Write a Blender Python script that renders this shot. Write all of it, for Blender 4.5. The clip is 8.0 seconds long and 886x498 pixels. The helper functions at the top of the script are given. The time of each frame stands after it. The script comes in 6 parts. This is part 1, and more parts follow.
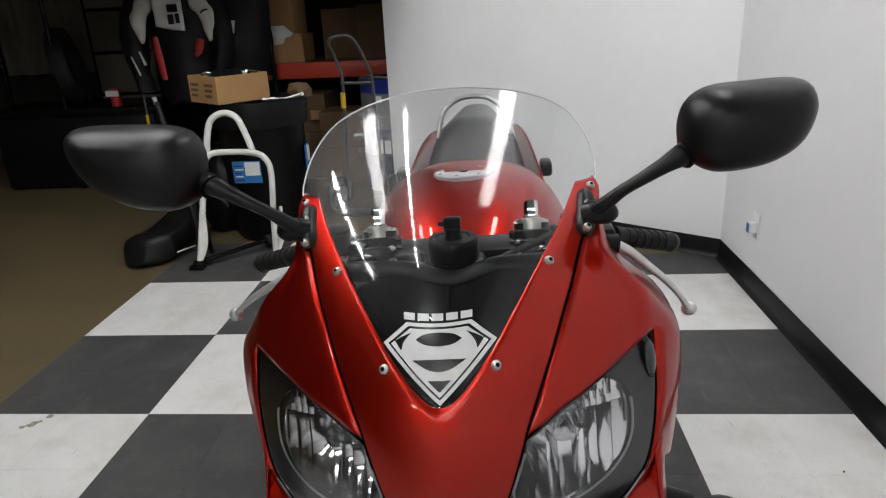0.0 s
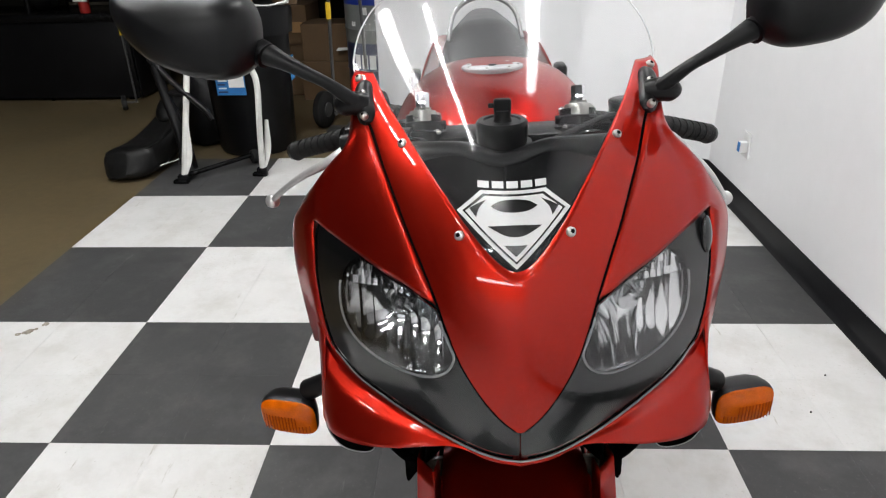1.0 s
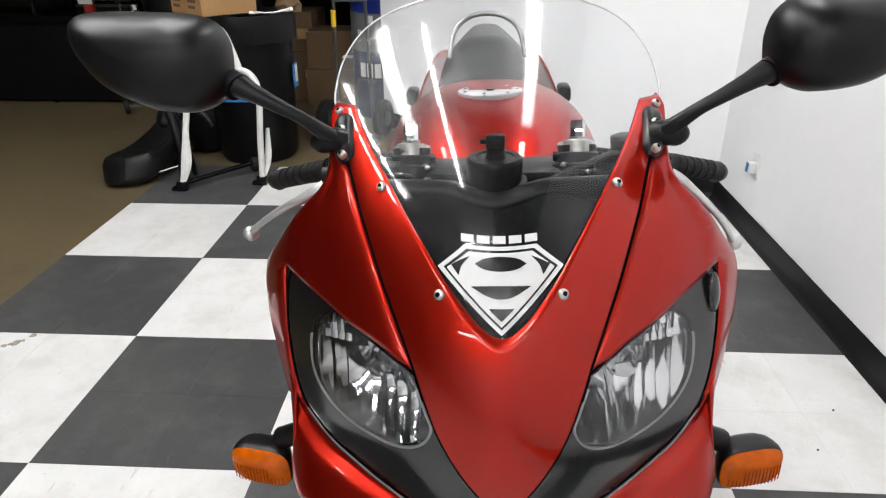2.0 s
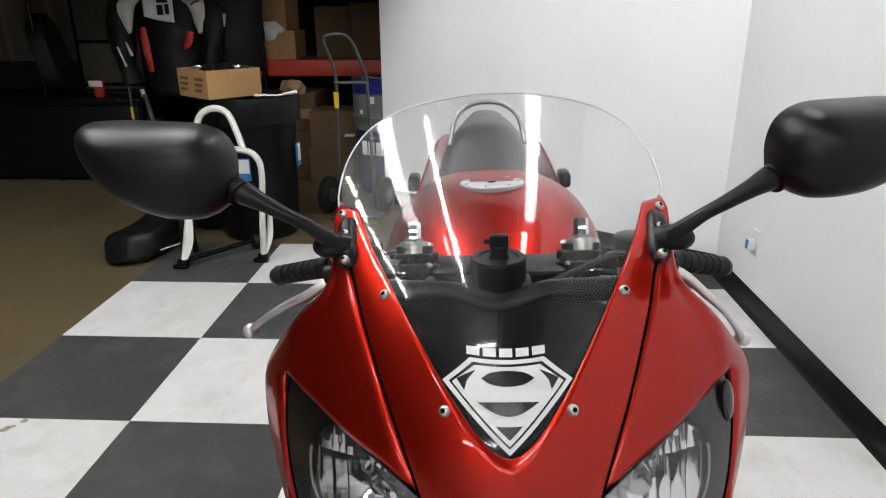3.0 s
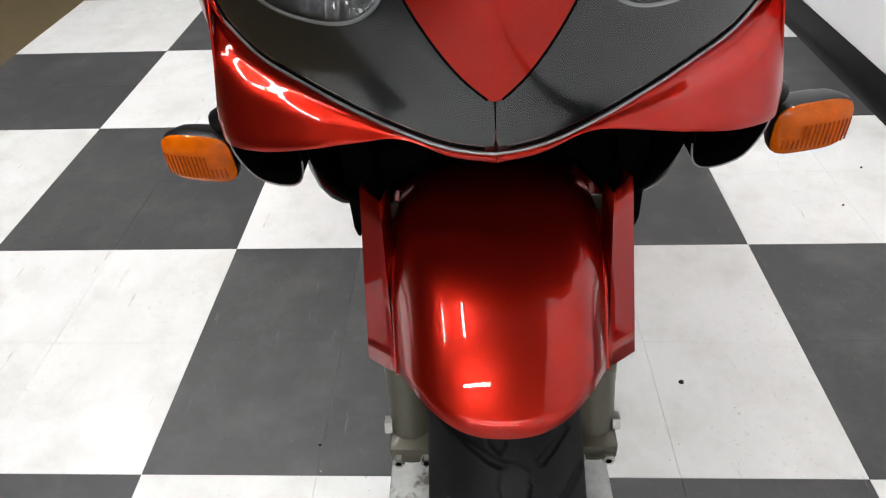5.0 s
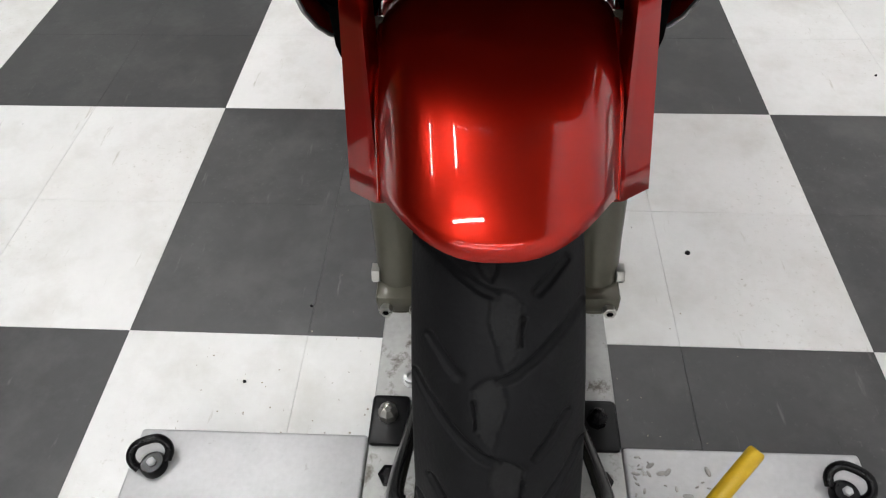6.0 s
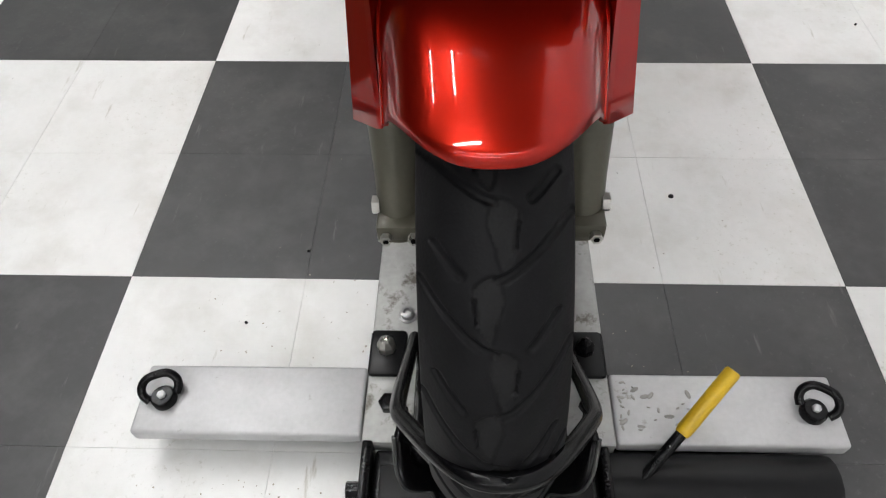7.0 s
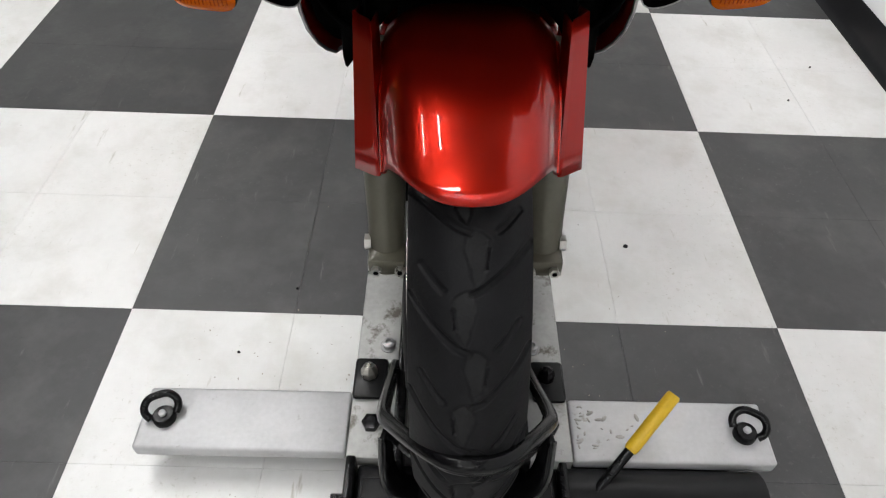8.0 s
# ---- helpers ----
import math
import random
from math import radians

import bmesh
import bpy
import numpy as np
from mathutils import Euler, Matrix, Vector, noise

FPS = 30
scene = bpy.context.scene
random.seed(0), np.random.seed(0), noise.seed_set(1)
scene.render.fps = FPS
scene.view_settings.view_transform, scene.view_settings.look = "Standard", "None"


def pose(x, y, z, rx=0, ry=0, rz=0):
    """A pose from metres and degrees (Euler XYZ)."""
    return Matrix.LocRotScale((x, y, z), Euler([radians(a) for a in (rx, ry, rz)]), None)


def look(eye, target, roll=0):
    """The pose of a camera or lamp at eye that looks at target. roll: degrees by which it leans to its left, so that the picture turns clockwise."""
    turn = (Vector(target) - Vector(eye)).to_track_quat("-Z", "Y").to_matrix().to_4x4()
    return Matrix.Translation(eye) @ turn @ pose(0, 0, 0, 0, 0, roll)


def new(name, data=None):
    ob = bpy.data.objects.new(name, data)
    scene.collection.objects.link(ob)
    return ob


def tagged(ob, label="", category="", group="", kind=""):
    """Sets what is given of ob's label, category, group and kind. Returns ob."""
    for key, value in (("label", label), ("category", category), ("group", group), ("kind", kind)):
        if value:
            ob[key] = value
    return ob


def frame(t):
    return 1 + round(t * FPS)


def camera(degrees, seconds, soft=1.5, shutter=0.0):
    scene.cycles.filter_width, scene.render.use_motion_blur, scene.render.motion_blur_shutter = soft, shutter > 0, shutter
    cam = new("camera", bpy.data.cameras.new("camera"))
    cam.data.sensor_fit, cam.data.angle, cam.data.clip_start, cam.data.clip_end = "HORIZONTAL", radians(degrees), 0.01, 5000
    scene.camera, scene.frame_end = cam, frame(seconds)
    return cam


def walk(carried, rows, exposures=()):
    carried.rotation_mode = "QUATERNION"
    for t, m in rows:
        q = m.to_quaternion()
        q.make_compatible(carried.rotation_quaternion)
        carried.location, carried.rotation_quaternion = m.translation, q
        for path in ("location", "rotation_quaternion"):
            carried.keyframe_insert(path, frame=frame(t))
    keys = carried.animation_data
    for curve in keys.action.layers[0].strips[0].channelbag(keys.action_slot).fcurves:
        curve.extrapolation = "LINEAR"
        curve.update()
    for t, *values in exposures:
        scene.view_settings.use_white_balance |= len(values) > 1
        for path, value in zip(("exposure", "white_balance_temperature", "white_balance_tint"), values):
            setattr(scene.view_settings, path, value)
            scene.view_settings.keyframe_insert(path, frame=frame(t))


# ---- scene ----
cam = camera(67.7, 8.0, soft=1.2)
PATH = [
    (0, (0.634, -1.321, 1.303), (0.474, 0.553, 0.623), -2.8),
    (0.5, (0.55, -1.354, 1.286), (0.585, 0.47, 0.467), -1.2),
    (1, (0.538, -1.349, 1.255), (0.46, 0.443, 0.371), -1.2),
    (1.5, (0.555, -1.31, 1.242), (0.467, 0.457, 0.309), -0.6),
    (2, (0.557, -1.274, 1.27), (0.465, 0.525, 0.401), -0.1),
    (2.2, (0.554, -1.26, 1.287), (0.465, 0.568, 0.481), 0.3),
    (3.3, (0.552, -1.251, 1.298), (0.449, 0.632, 0.633), -1.5),
    (3.5, (0.559, -1.257, 1.261), (0.446, 0.608, 0.548), -3.2),
    (4, (0.574, -1.263, 1.176), (0.517, 0.524, 0.279), -3.8),
    (4.5, (0.568, -1.252, 1.07), (0.492, 0.407, -0.045), -2.8),
    (4.7, (0.569, -1.241, 1.039), (0.482, 0.374, -0.137), -2.7),
    (5.8, (0.582, -1.194, 0.933), (0.493, 0.144, -0.551), -2.2),
    (6, (0.581, -1.209, 0.92), (0.481, 0.098, -0.59), -2.0),
    (6.5, (0.574, -1.244, 0.916), (0.475, -0.014, -0.658), -2.4),
    (7, (0.573, -1.262, 0.926), (0.515, -0.034, -0.651), -1.4),
    (7.5, (0.556, -1.296, 0.951), (0.503, 0.012, -0.561), -0.2),
    (8, (0.564, -1.361, 1.003), (0.589, -0.002, -0.465), 2.6),
]
walk(cam, [(t, look(eye, target, roll)) for t, eye, target, roll in PATH],
     ((0, -0.81), (0.25, -0.65), (0.5, -0.47), (1, -0.28), (2, -0.14), (3.3, -0.49), (3.5, -0.45), (4, -0.20), (4.5, 0.06), (6, -0.23), (7, -0.23), (8, -0.20)))



# ---------------------------------------------------------------- world and light
world = bpy.data.worlds.new("world")
scene.world = world
world.use_nodes = True
world.node_tree.nodes["Background"].inputs[0].default_value = (0.02, 0.02, 0.022, 1)
world.node_tree.nodes["Background"].inputs[1].default_value = 0.4
scene.view_settings.exposure = 0.0


# ---------------------------------------------------------------- materials
def mat(name, base, rough=0.5, metal=0.0, var=0.12, scale=30.0, bump=0.0, bscale=200.0, coat=0.0,
        emit=0.0, rvar=0.1, spec=0.5, fine=0.0, dirt=None, dirt_at=0.62, dirt_scale=6.0, per_object=0.0):
    """A procedural surface: two scales of tone, uneven gloss, fine relief and, if given, patches of dirt."""
    m = bpy.data.materials.new(name)
    m.use_nodes = True
    nt = m.node_tree
    bs = nt.nodes["Principled BSDF"]
    tc = nt.nodes.new("ShaderNodeTexCoord")
    n1 = nt.nodes.new("ShaderNodeTexNoise")
    n1.inputs["Scale"].default_value, n1.inputs["Detail"].default_value = scale, 6
    nt.links.new(tc.outputs["Object"], n1.inputs["Vector"])
    n2 = nt.nodes.new("ShaderNodeTexNoise")
    n2.inputs["Scale"].default_value, n2.inputs["Detail"].default_value = scale * 9, 4
    nt.links.new(tc.outputs["Object"], n2.inputs["Vector"])
    add = nt.nodes.new("ShaderNodeMath")
    add.operation = "MULTIPLY_ADD"
    nt.links.new(n2.outputs["Fac"], add.inputs[0])
    add.inputs[1].default_value = 0.5
    nt.links.new(n1.outputs["Fac"], add.inputs[2])
    last = add
    if per_object:
        oi = nt.nodes.new("ShaderNodeObjectInfo")
        pa = nt.nodes.new("ShaderNodeMath")
        pa.operation = "MULTIPLY_ADD"
        nt.links.new(oi.outputs["Random"], pa.inputs[0])
        pa.inputs[1].default_value = per_object
        nt.links.new(add.outputs[0], pa.inputs[2])
        last = pa
    mr = nt.nodes.new("ShaderNodeMapRange")
    mr.inputs[1].default_value, mr.inputs[2].default_value = 0.45, 1.05 + per_object
    mr.inputs[3].default_value, mr.inputs[4].default_value = 1 - var, 1 + var
    nt.links.new(last.outputs[0], mr.inputs[0])
    mx = nt.nodes.new("ShaderNodeVectorMath")
    mx.operation = "SCALE"
    mx.inputs[0].default_value = base[:3]
    nt.links.new(mr.outputs[0], mx.inputs["Scale"])
    colour = mx.outputs[0]
    if dirt:
        n3 = nt.nodes.new("ShaderNodeTexNoise")
        n3.inputs["Scale"].default_value, n3.inputs["Detail"].default_value = dirt_scale, 9
        n3.inputs["Roughness"].default_value = 0.7
        nt.links.new(tc.outputs["Object"], n3.inputs["Vector"])
        dr = nt.nodes.new("ShaderNodeMapRange")
        dr.inputs[1].default_value, dr.inputs[2].default_value = dirt_at, dirt_at + 0.1
        nt.links.new(n3.outputs["Fac"], dr.inputs[0])
        dm = nt.nodes.new("ShaderNodeMixRGB")
        nt.links.new(dr.outputs[0], dm.inputs[0])
        nt.links.new(colour, dm.inputs[1])
        dm.inputs[2].default_value = (*dirt, 1)
        colour = dm.outputs[0]
    nt.links.new(colour, bs.inputs["Base Color"])
    rr = nt.nodes.new("ShaderNodeMapRange")
    rr.inputs[3].default_value, rr.inputs[4].default_value = max(0.02, rough - rvar), min(1, rough + rvar)
    nt.links.new(n1.outputs["Fac"], rr.inputs[0])
    nt.links.new(rr.outputs[0], bs.inputs["Roughness"])
    bs.inputs["Metallic"].default_value = metal
    bs.inputs["Specular IOR Level"].default_value = spec
    bs.inputs["Coat Weight"].default_value = coat
    bs.inputs["Coat Roughness"].default_value = 0.03
    if bump:
        nb = nt.nodes.new("ShaderNodeTexNoise")
        nb.inputs["Scale"].default_value, nb.inputs["Detail"].default_value = bscale, 3
        nt.links.new(tc.outputs["Object"], nb.inputs["Vector"])
        bn = nt.nodes.new("ShaderNodeBump")
        bn.inputs["Strength"].default_value, bn.inputs["Distance"].default_value = bump, 0.002
        nt.links.new(nb.outputs["Fac"], bn.inputs["Height"])
        nt.links.new(bn.outputs[0], bs.inputs["Normal"])
    return m


def clear(name, tint, ior=1.45, rough=0.02, haze=0.0):
    """Thin clear plastic: see-through, with a mirror gloss."""
    m = bpy.data.materials.new(name)
    m.use_nodes = True
    nt = m.node_tree
    nt.nodes.clear()
    out = nt.nodes.new("ShaderNodeOutputMaterial")
    mix = nt.nodes.new("ShaderNodeMixShader")
    tr = nt.nodes.new("ShaderNodeBsdfTransparent")
    tr.inputs[0].default_value = (*tint, 1)
    gl = nt.nodes.new("ShaderNodeBsdfGlossy")
    gl.inputs["Roughness"].default_value = rough
    fr = nt.nodes.new("ShaderNodeFresnel")
    fr.inputs[0].default_value = ior
    nt.links.new(fr.outputs[0], mix.inputs[0])
    nt.links.new(tr.outputs[0], mix.inputs[1])
    gloss = gl.outputs[0]
    if haze:
        hz = nt.nodes.new("ShaderNodeBsdfGlossy")
        hz.inputs["Roughness"].default_value = 0.32
        hm = nt.nodes.new("ShaderNodeMixShader")
        hm.inputs[0].default_value = haze
        nt.links.new(gloss, hm.inputs[1])
        nt.links.new(hz.outputs[0], hm.inputs[2])
        gloss = hm.outputs[0]
    nt.links.new(gloss, mix.inputs[2])
    nt.links.new(mix.outputs[0], out.inputs[0])
    return m


def glow(name, colour, strength):
    m = bpy.data.materials.new(name)
    m.use_nodes = True
    bs = m.node_tree.nodes["Principled BSDF"]
    bs.inputs["Base Color"].default_value = (0.8, 0.8, 0.8, 1)
    bs.inputs["Emission Color"].default_value = (*colour, 1)
    bs.inputs["Emission Strength"].default_value = strength
    return m


def tile_mat(name, base, rough, mark, mark_amount, speck):
    """Vinyl floor tile: soft mottling, stretched scuffs in two directions, dark specks and smudges."""
    m = mat(name, base, rough, var=0.07 if base[0] > 0.3 else 0.16, scale=7, bump=0.10, bscale=60, per_object=0.25, spec=0.5 if base[0] > 0.3 else 0.28)
    nt = m.node_tree
    bs = nt.nodes["Principled BSDF"]
    old = bs.inputs["Base Color"].links[0].from_socket
    geo = nt.nodes.new("ShaderNodeNewGeometry")

    def layer(colour, scale, stretch, turn, lo, hi, amount, colour2):
        mp = nt.nodes.new("ShaderNodeMapping")
        mp.inputs["Rotation"].default_value = (0, 0, turn)
        mp.inputs["Scale"].default_value = (1, stretch, 1)
        nt.links.new(geo.outputs["Position"], mp.inputs["Vector"])
        n = nt.nodes.new("ShaderNodeTexNoise")
        n.inputs["Scale"].default_value, n.inputs["Detail"].default_value, n.inputs["Roughness"].default_value = scale, 7, 0.65
        nt.links.new(mp.outputs[0], n.inputs["Vector"])
        r = nt.nodes.new("ShaderNodeMapRange")
        r.inputs[1].default_value, r.inputs[2].default_value, r.inputs[4].default_value = lo, hi, amount
        nt.links.new(n.outputs["Fac"], r.inputs[0])
        mx = nt.nodes.new("ShaderNodeMixRGB")
        nt.links.new(r.outputs[0], mx.inputs[0])
        nt.links.new(colour, mx.inputs[1])
        mx.inputs[2].default_value = (*colour2, 1)
        return mx.outputs[0]
    col = layer(old, 1.7, 1.0, 0.0, 0.46, 0.74, mark_amount * 0.4, mark)
    col = layer(col, 6.5, 1.0, 0.4, 0.48, 0.70, mark_amount * 0.5, mark)
    col = layer(col, 34, 0.16, 0.9, 0.645, 0.71, mark_amount, mark)
    col = layer(col, 30, 0.14, -0.5, 0.66, 0.72, mark_amount, mark)
    col = layer(col, 75, 0.6, 0.2, 0.70, 0.725, 0.8, speck)
    # gritty flecks gathered in patches
    n = nt.nodes.new("ShaderNodeTexNoise")
    n.inputs["Scale"].default_value, n.inputs["Detail"].default_value = 2.3, 3
    f = nt.nodes.new("ShaderNodeTexNoise")
    f.inputs["Scale"].default_value, f.inputs["Detail"].default_value, f.inputs["Roughness"].default_value = 95, 5, 0.7
    for node in (n, f):
        nt.links.new(geo.outputs["Position"], node.inputs["Vector"])
    a = nt.nodes.new("ShaderNodeMapRange")
    a.inputs[1].default_value, a.inputs[2].default_value = 0.46, 0.62
    b = nt.nodes.new("ShaderNodeMapRange")
    b.inputs[1].default_value, b.inputs[2].default_value, b.inputs[4].default_value = 0.58, 0.70, 0.75
    nt.links.new(n.outputs["Fac"], a.inputs[0])
    nt.links.new(f.outputs["Fac"], b.inputs[0])
    both = nt.nodes.new("ShaderNodeMath")
    both.operation = "MULTIPLY"
    nt.links.new(a.outputs[0], both.inputs[0])
    nt.links.new(b.outputs[0], both.inputs[1])
    mx = nt.nodes.new("ShaderNodeMixRGB")
    nt.links.new(both.outputs[0], mx.inputs[0])
    nt.links.new(col, mx.inputs[1])
    mx.inputs[2].default_value = (*mark, 1)
    nt.links.new(mx.outputs[0], bs.inputs["Base Color"])
    return m


M_TILE_W = tile_mat("white_vinyl_tile", (0.695, 0.693, 0.683), 0.32, (0.42, 0.40, 0.35), 0.75, (0.12, 0.11, 0.10))
M_TILE_B = tile_mat("black_vinyl_tile", (0.054, 0.054, 0.055), 0.42, (0.118, 0.117, 0.115), 0.85, (0.02, 0.02, 0.02))
M_CONCRETE = mat("sealed_concrete", (0.115, 0.087, 0.046), 0.45, var=0.25, scale=2.5, bump=0.2, bscale=90, dirt=(0.085, 0.064, 0.036), dirt_at=0.6, dirt_scale=1.6)
M_PALEFLOOR = mat("pale_bounce_floor", (0.60, 0.60, 0.59), 0.4, var=0.1, scale=3, bump=0.1, bscale=60)
M_MUD = mat("dried_mud", (0.30, 0.27, 0.22), 0.95, var=0.3, scale=60)
M_WALL = mat("white_painted_drywall", (0.84, 0.84, 0.85), 0.6, var=0.025, scale=2, bump=0.12, bscale=260)
# Near-black base colour puts the storage end's shade into its walls.
M_DARKWALL = mat("block_wall_dark_for_shade", (0.030, 0.027, 0.022), 0.9, var=0.25, scale=3, bump=0.3, bscale=40)
M_CEIL = mat("dark_open_ceiling", (0.08, 0.08, 0.08), 0.9, var=0.2)
M_BASE = mat("black_rubber_base", (0.008, 0.008, 0.009), 0.4, var=0.3, scale=12, spec=0.2)
M_RED = mat("candy_red_paint", (0.355, 0.0125, 0.0055), 0.33, metal=0.86, var=0.06, scale=3, coat=0.7, rvar=0.03)
_p = M_RED.node_tree.nodes["Principled BSDF"]
_p.inputs["Specular Tint"].default_value = (0.62, 0.07, 0.04, 1)
_p.inputs["Coat IOR"].default_value = 1.42
M_DARKRED = mat("dark_red_vinyl", (0.07, 0.004, 0.003), 0.3, var=0.06, coat=0.5)
M_BLACK = mat("satin_black_plastic", (0.005, 0.005, 0.0055), 0.34, var=0.2, scale=40, spec=0.2)
M_COWL = mat("dull_black_cowl_plastic", (0.004, 0.004, 0.0045), 0.5, var=0.2, scale=40, spec=0.08)
M_GLOSSBLACK = mat("gloss_black_trim", (0.008, 0.008, 0.009), 0.12, var=0.2, coat=0.6, rvar=0.04)
# Near-black for gaskets, and for shade painted into ducts, gaps and recesses.
M_VOID = mat("black_shade_fill_and_gasket", (0.0025, 0.0025, 0.0025), 0.9, var=0.3, rvar=0.05, spec=0.0)
M_RUBBER = mat("rubber_grip", (0.009, 0.009, 0.009), 0.6, var=0.3, scale=60, bump=0.5, bscale=350, spec=0.25)
M_TYRE = mat("tyre_rubber", (0.0061, 0.0061, 0.0068), 0.55, var=0.3, scale=25, bump=0.15, bscale=300, spec=0.11, dirt=(0.010, 0.0098, 0.0095), dirt_at=0.66, dirt_scale=30)
M_TYREDUST = mat("dusty_tread_groove", (0.015, 0.015, 0.0155), 0.85, var=0.3, scale=40, bump=0.2, bscale=400, spec=0.1)
M_GREY = mat("smoked_grey_lens_housing", (0.018, 0.019, 0.021), 0.42, var=0.04, coat=0.0, rvar=0.04)
M_CHROME = mat("chrome", (0.85, 0.85, 0.86), 0.08, metal=1.0, var=0.03, rvar=0.04)
M_REFLECT = mat("lamp_reflector", (0.86, 0.86, 0.87), 0.11, metal=1.0, var=0.03, rvar=0.02)
M_LEVER = mat("polished_cast_alloy", (0.62, 0.62, 0.61), 0.36, metal=0.75, var=0.12, scale=30, bump=0.1, bscale=150)
M_STEEL = mat("zinc_bolt", (0.46, 0.45, 0.42), 0.3, metal=0.9, var=0.15, scale=80)
M_RAIL = mat("grimy_aluminium_rail", (0.33, 0.33, 0.32), 0.5, metal=0.3, var=0.2, scale=12, bump=0.12, bscale=120, dirt=(0.10, 0.09, 0.075), dirt_at=0.54, dirt_scale=22)
M_RESIDUE = mat("dried_grey_residue", (0.34, 0.33, 0.31), 0.8, var=0.25, scale=90)
M_ALLOY = mat("brushed_aluminium_plate", (0.47, 0.47, 0.475), 0.5, metal=0.3, var=0.12, scale=14, bump=0.1, bscale=120, dirt=(0.24, 0.22, 0.19), dirt_at=0.635, dirt_scale=22)
M_FORK = mat("olive_grey_fork_paint", (0.075, 0.07, 0.05), 0.42, metal=0.3, var=0.15, scale=20, coat=0.3)
M_AMBER = mat("amber_lens", (0.46, 0.085, 0.001), 0.5, var=0.25, scale=60, coat=0.45, rvar=0.05, spec=0.0)
# Darker copy of the amber lens; the ribs' shade is in its colour.
M_AMBERDEEP = mat("shaded_amber_rib", (0.30, 0.045, 0.001), 0.5, var=0.25, scale=60, coat=0.3, spec=0.0)
M_SEAT = mat("black_vinyl_seat", (0.006, 0.006, 0.006), 0.42, spec=0.28, var=0.2, scale=30, bump=0.4, bscale=300)
M_GREYSEAT = mat("grey_seat_cowl", (0.05, 0.05, 0.052), 0.45, var=0.1, coat=0.2)
M_YELLOW = mat("yellow_vinyl_grip", (0.58, 0.37, 0.012), 0.45, var=0.12, scale=40)
M_BLACKSTEEL = mat("black_powder_coat", (0.004, 0.004, 0.0045), 0.2, var=0.25, scale=30, bump=0.06, spec=0.16, rvar=0.06)
M_DECALW = mat("white_vinyl_decal", (0.60, 0.60, 0.60), 0.35, var=0.05)
M_DECALB = mat("black_vinyl_decal", (0.006, 0.006, 0.006), 0.25, var=0.1)
M_CARD = mat("brown_cardboard", (0.32, 0.18, 0.072), 0.8, var=0.12, scale=8, bump=0.2, bscale=120)
# Darker copy of the cardboard: shade on stored cartons, also tape and print.
M_CARD2 = mat("shade_and_print_cardboard", (0.10, 0.058, 0.026), 0.85, var=0.15, scale=8)
M_PAPER = mat("white_paper", (0.7, 0.7, 0.68), 0.8, var=0.06)
M_BIN = mat("black_plastic_bin", (0.005, 0.005, 0.0055), 0.36, var=0.25, scale=10, bump=0.2, bscale=80, spec=0.14)
M_WHITESTEEL = mat("chipped_white_paint", (0.62, 0.62, 0.59), 0.4, var=0.1, scale=20, dirt=(0.2, 0.17, 0.13), dirt_at=0.66, dirt_scale=18)
M_SHELF = mat("red_rack_beam", (0.42, 0.035, 0.012), 0.5, var=0.15, scale=8)
M_BLUE = mat("blue_drum_paint", (0.012, 0.03, 0.22), 0.35, var=0.15, scale=8)
M_NAVY = mat("dark_blue_drum_paint", (0.012, 0.02, 0.06), 0.35, var=0.15, scale=8)
M_GREYDRUM = mat("grey_drum_label", (0.15, 0.16, 0.15), 0.5, var=0.1, scale=8)
M_OLDTUBE = mat("dull_steel_tube", (0.05, 0.05, 0.05), 0.4, metal=0.3, var=0.2)
M_TUBE = mat("bare_steel_tube", (0.32, 0.32, 0.32), 0.35, metal=0.8, var=0.2)
M_LEATHERB = mat("black_leather", (0.005, 0.005, 0.0055), 0.55, var=0.3, scale=15, bump=0.4, bscale=120, spec=0.25)
M_LEATHERW = mat("white_leather", (0.60, 0.59, 0.54), 0.5, var=0.08, scale=15)
M_LEATHERR = mat("red_leather", (0.42, 0.02, 0.015), 0.5, var=0.1, scale=15)
M_CABLE = mat("black_cable", (0.012, 0.012, 0.013), 0.5)
# Beige darkened in its base colour for the shade at the far end.
M_CLOTH = mat("beige_cloth_dark_for_shade", (0.10, 0.088, 0.065), 0.9, var=0.2, scale=6)
M_LABELBLUE = mat("blue_label", (0.02, 0.16, 0.42), 0.5)
M_SCREEN = clear("clear_windscreen", (0.93, 0.94, 0.95), 1.5, 0.045, 0.3)
M_COVER = clear("clear_lamp_cover", (0.94, 0.945, 0.95), 1.80, 0.10)
M_RIM = mat("polished_acrylic_edge", (0.55, 0.56, 0.57), 0.2, var=0.05)
M_BAG = mat("clear_plastic_bag", (0.5, 0.5, 0.48), 0.25, var=0.3, scale=12, coat=0.5)
M_OUTLET = mat("white_plastic", (0.72, 0.72, 0.72), 0.35, var=0.04)


# ---------------------------------------------------------------- building blocks
def crom(pts, n):
    """n points evenly along a smooth curve through pts."""
    p = np.array(pts, float)
    p = np.vstack([2 * p[0] - p[1], p, 2 * p[-1] - p[-2]])
    out = []
    for i in range(1, len(p) - 2):
        for t in np.linspace(0, 1, 24, endpoint=False):
            a, b, c, d = p[i - 1:i + 3]
            out.append(0.5 * (2 * b + (c - a) * t + (2 * a - 5 * b + 4 * c - d) * t * t + (3 * b - a - 3 * c + d) * t ** 3))
    out.append(p[-2])
    out = np.array(out)
    s = np.r_[0, np.cumsum(np.linalg.norm(np.diff(out, axis=0), axis=1))]
    k = np.linspace(0, s[-1], n)
    return np.stack([np.interp(k, s, out[:, j]) for j in range(out.shape[1])], 1)


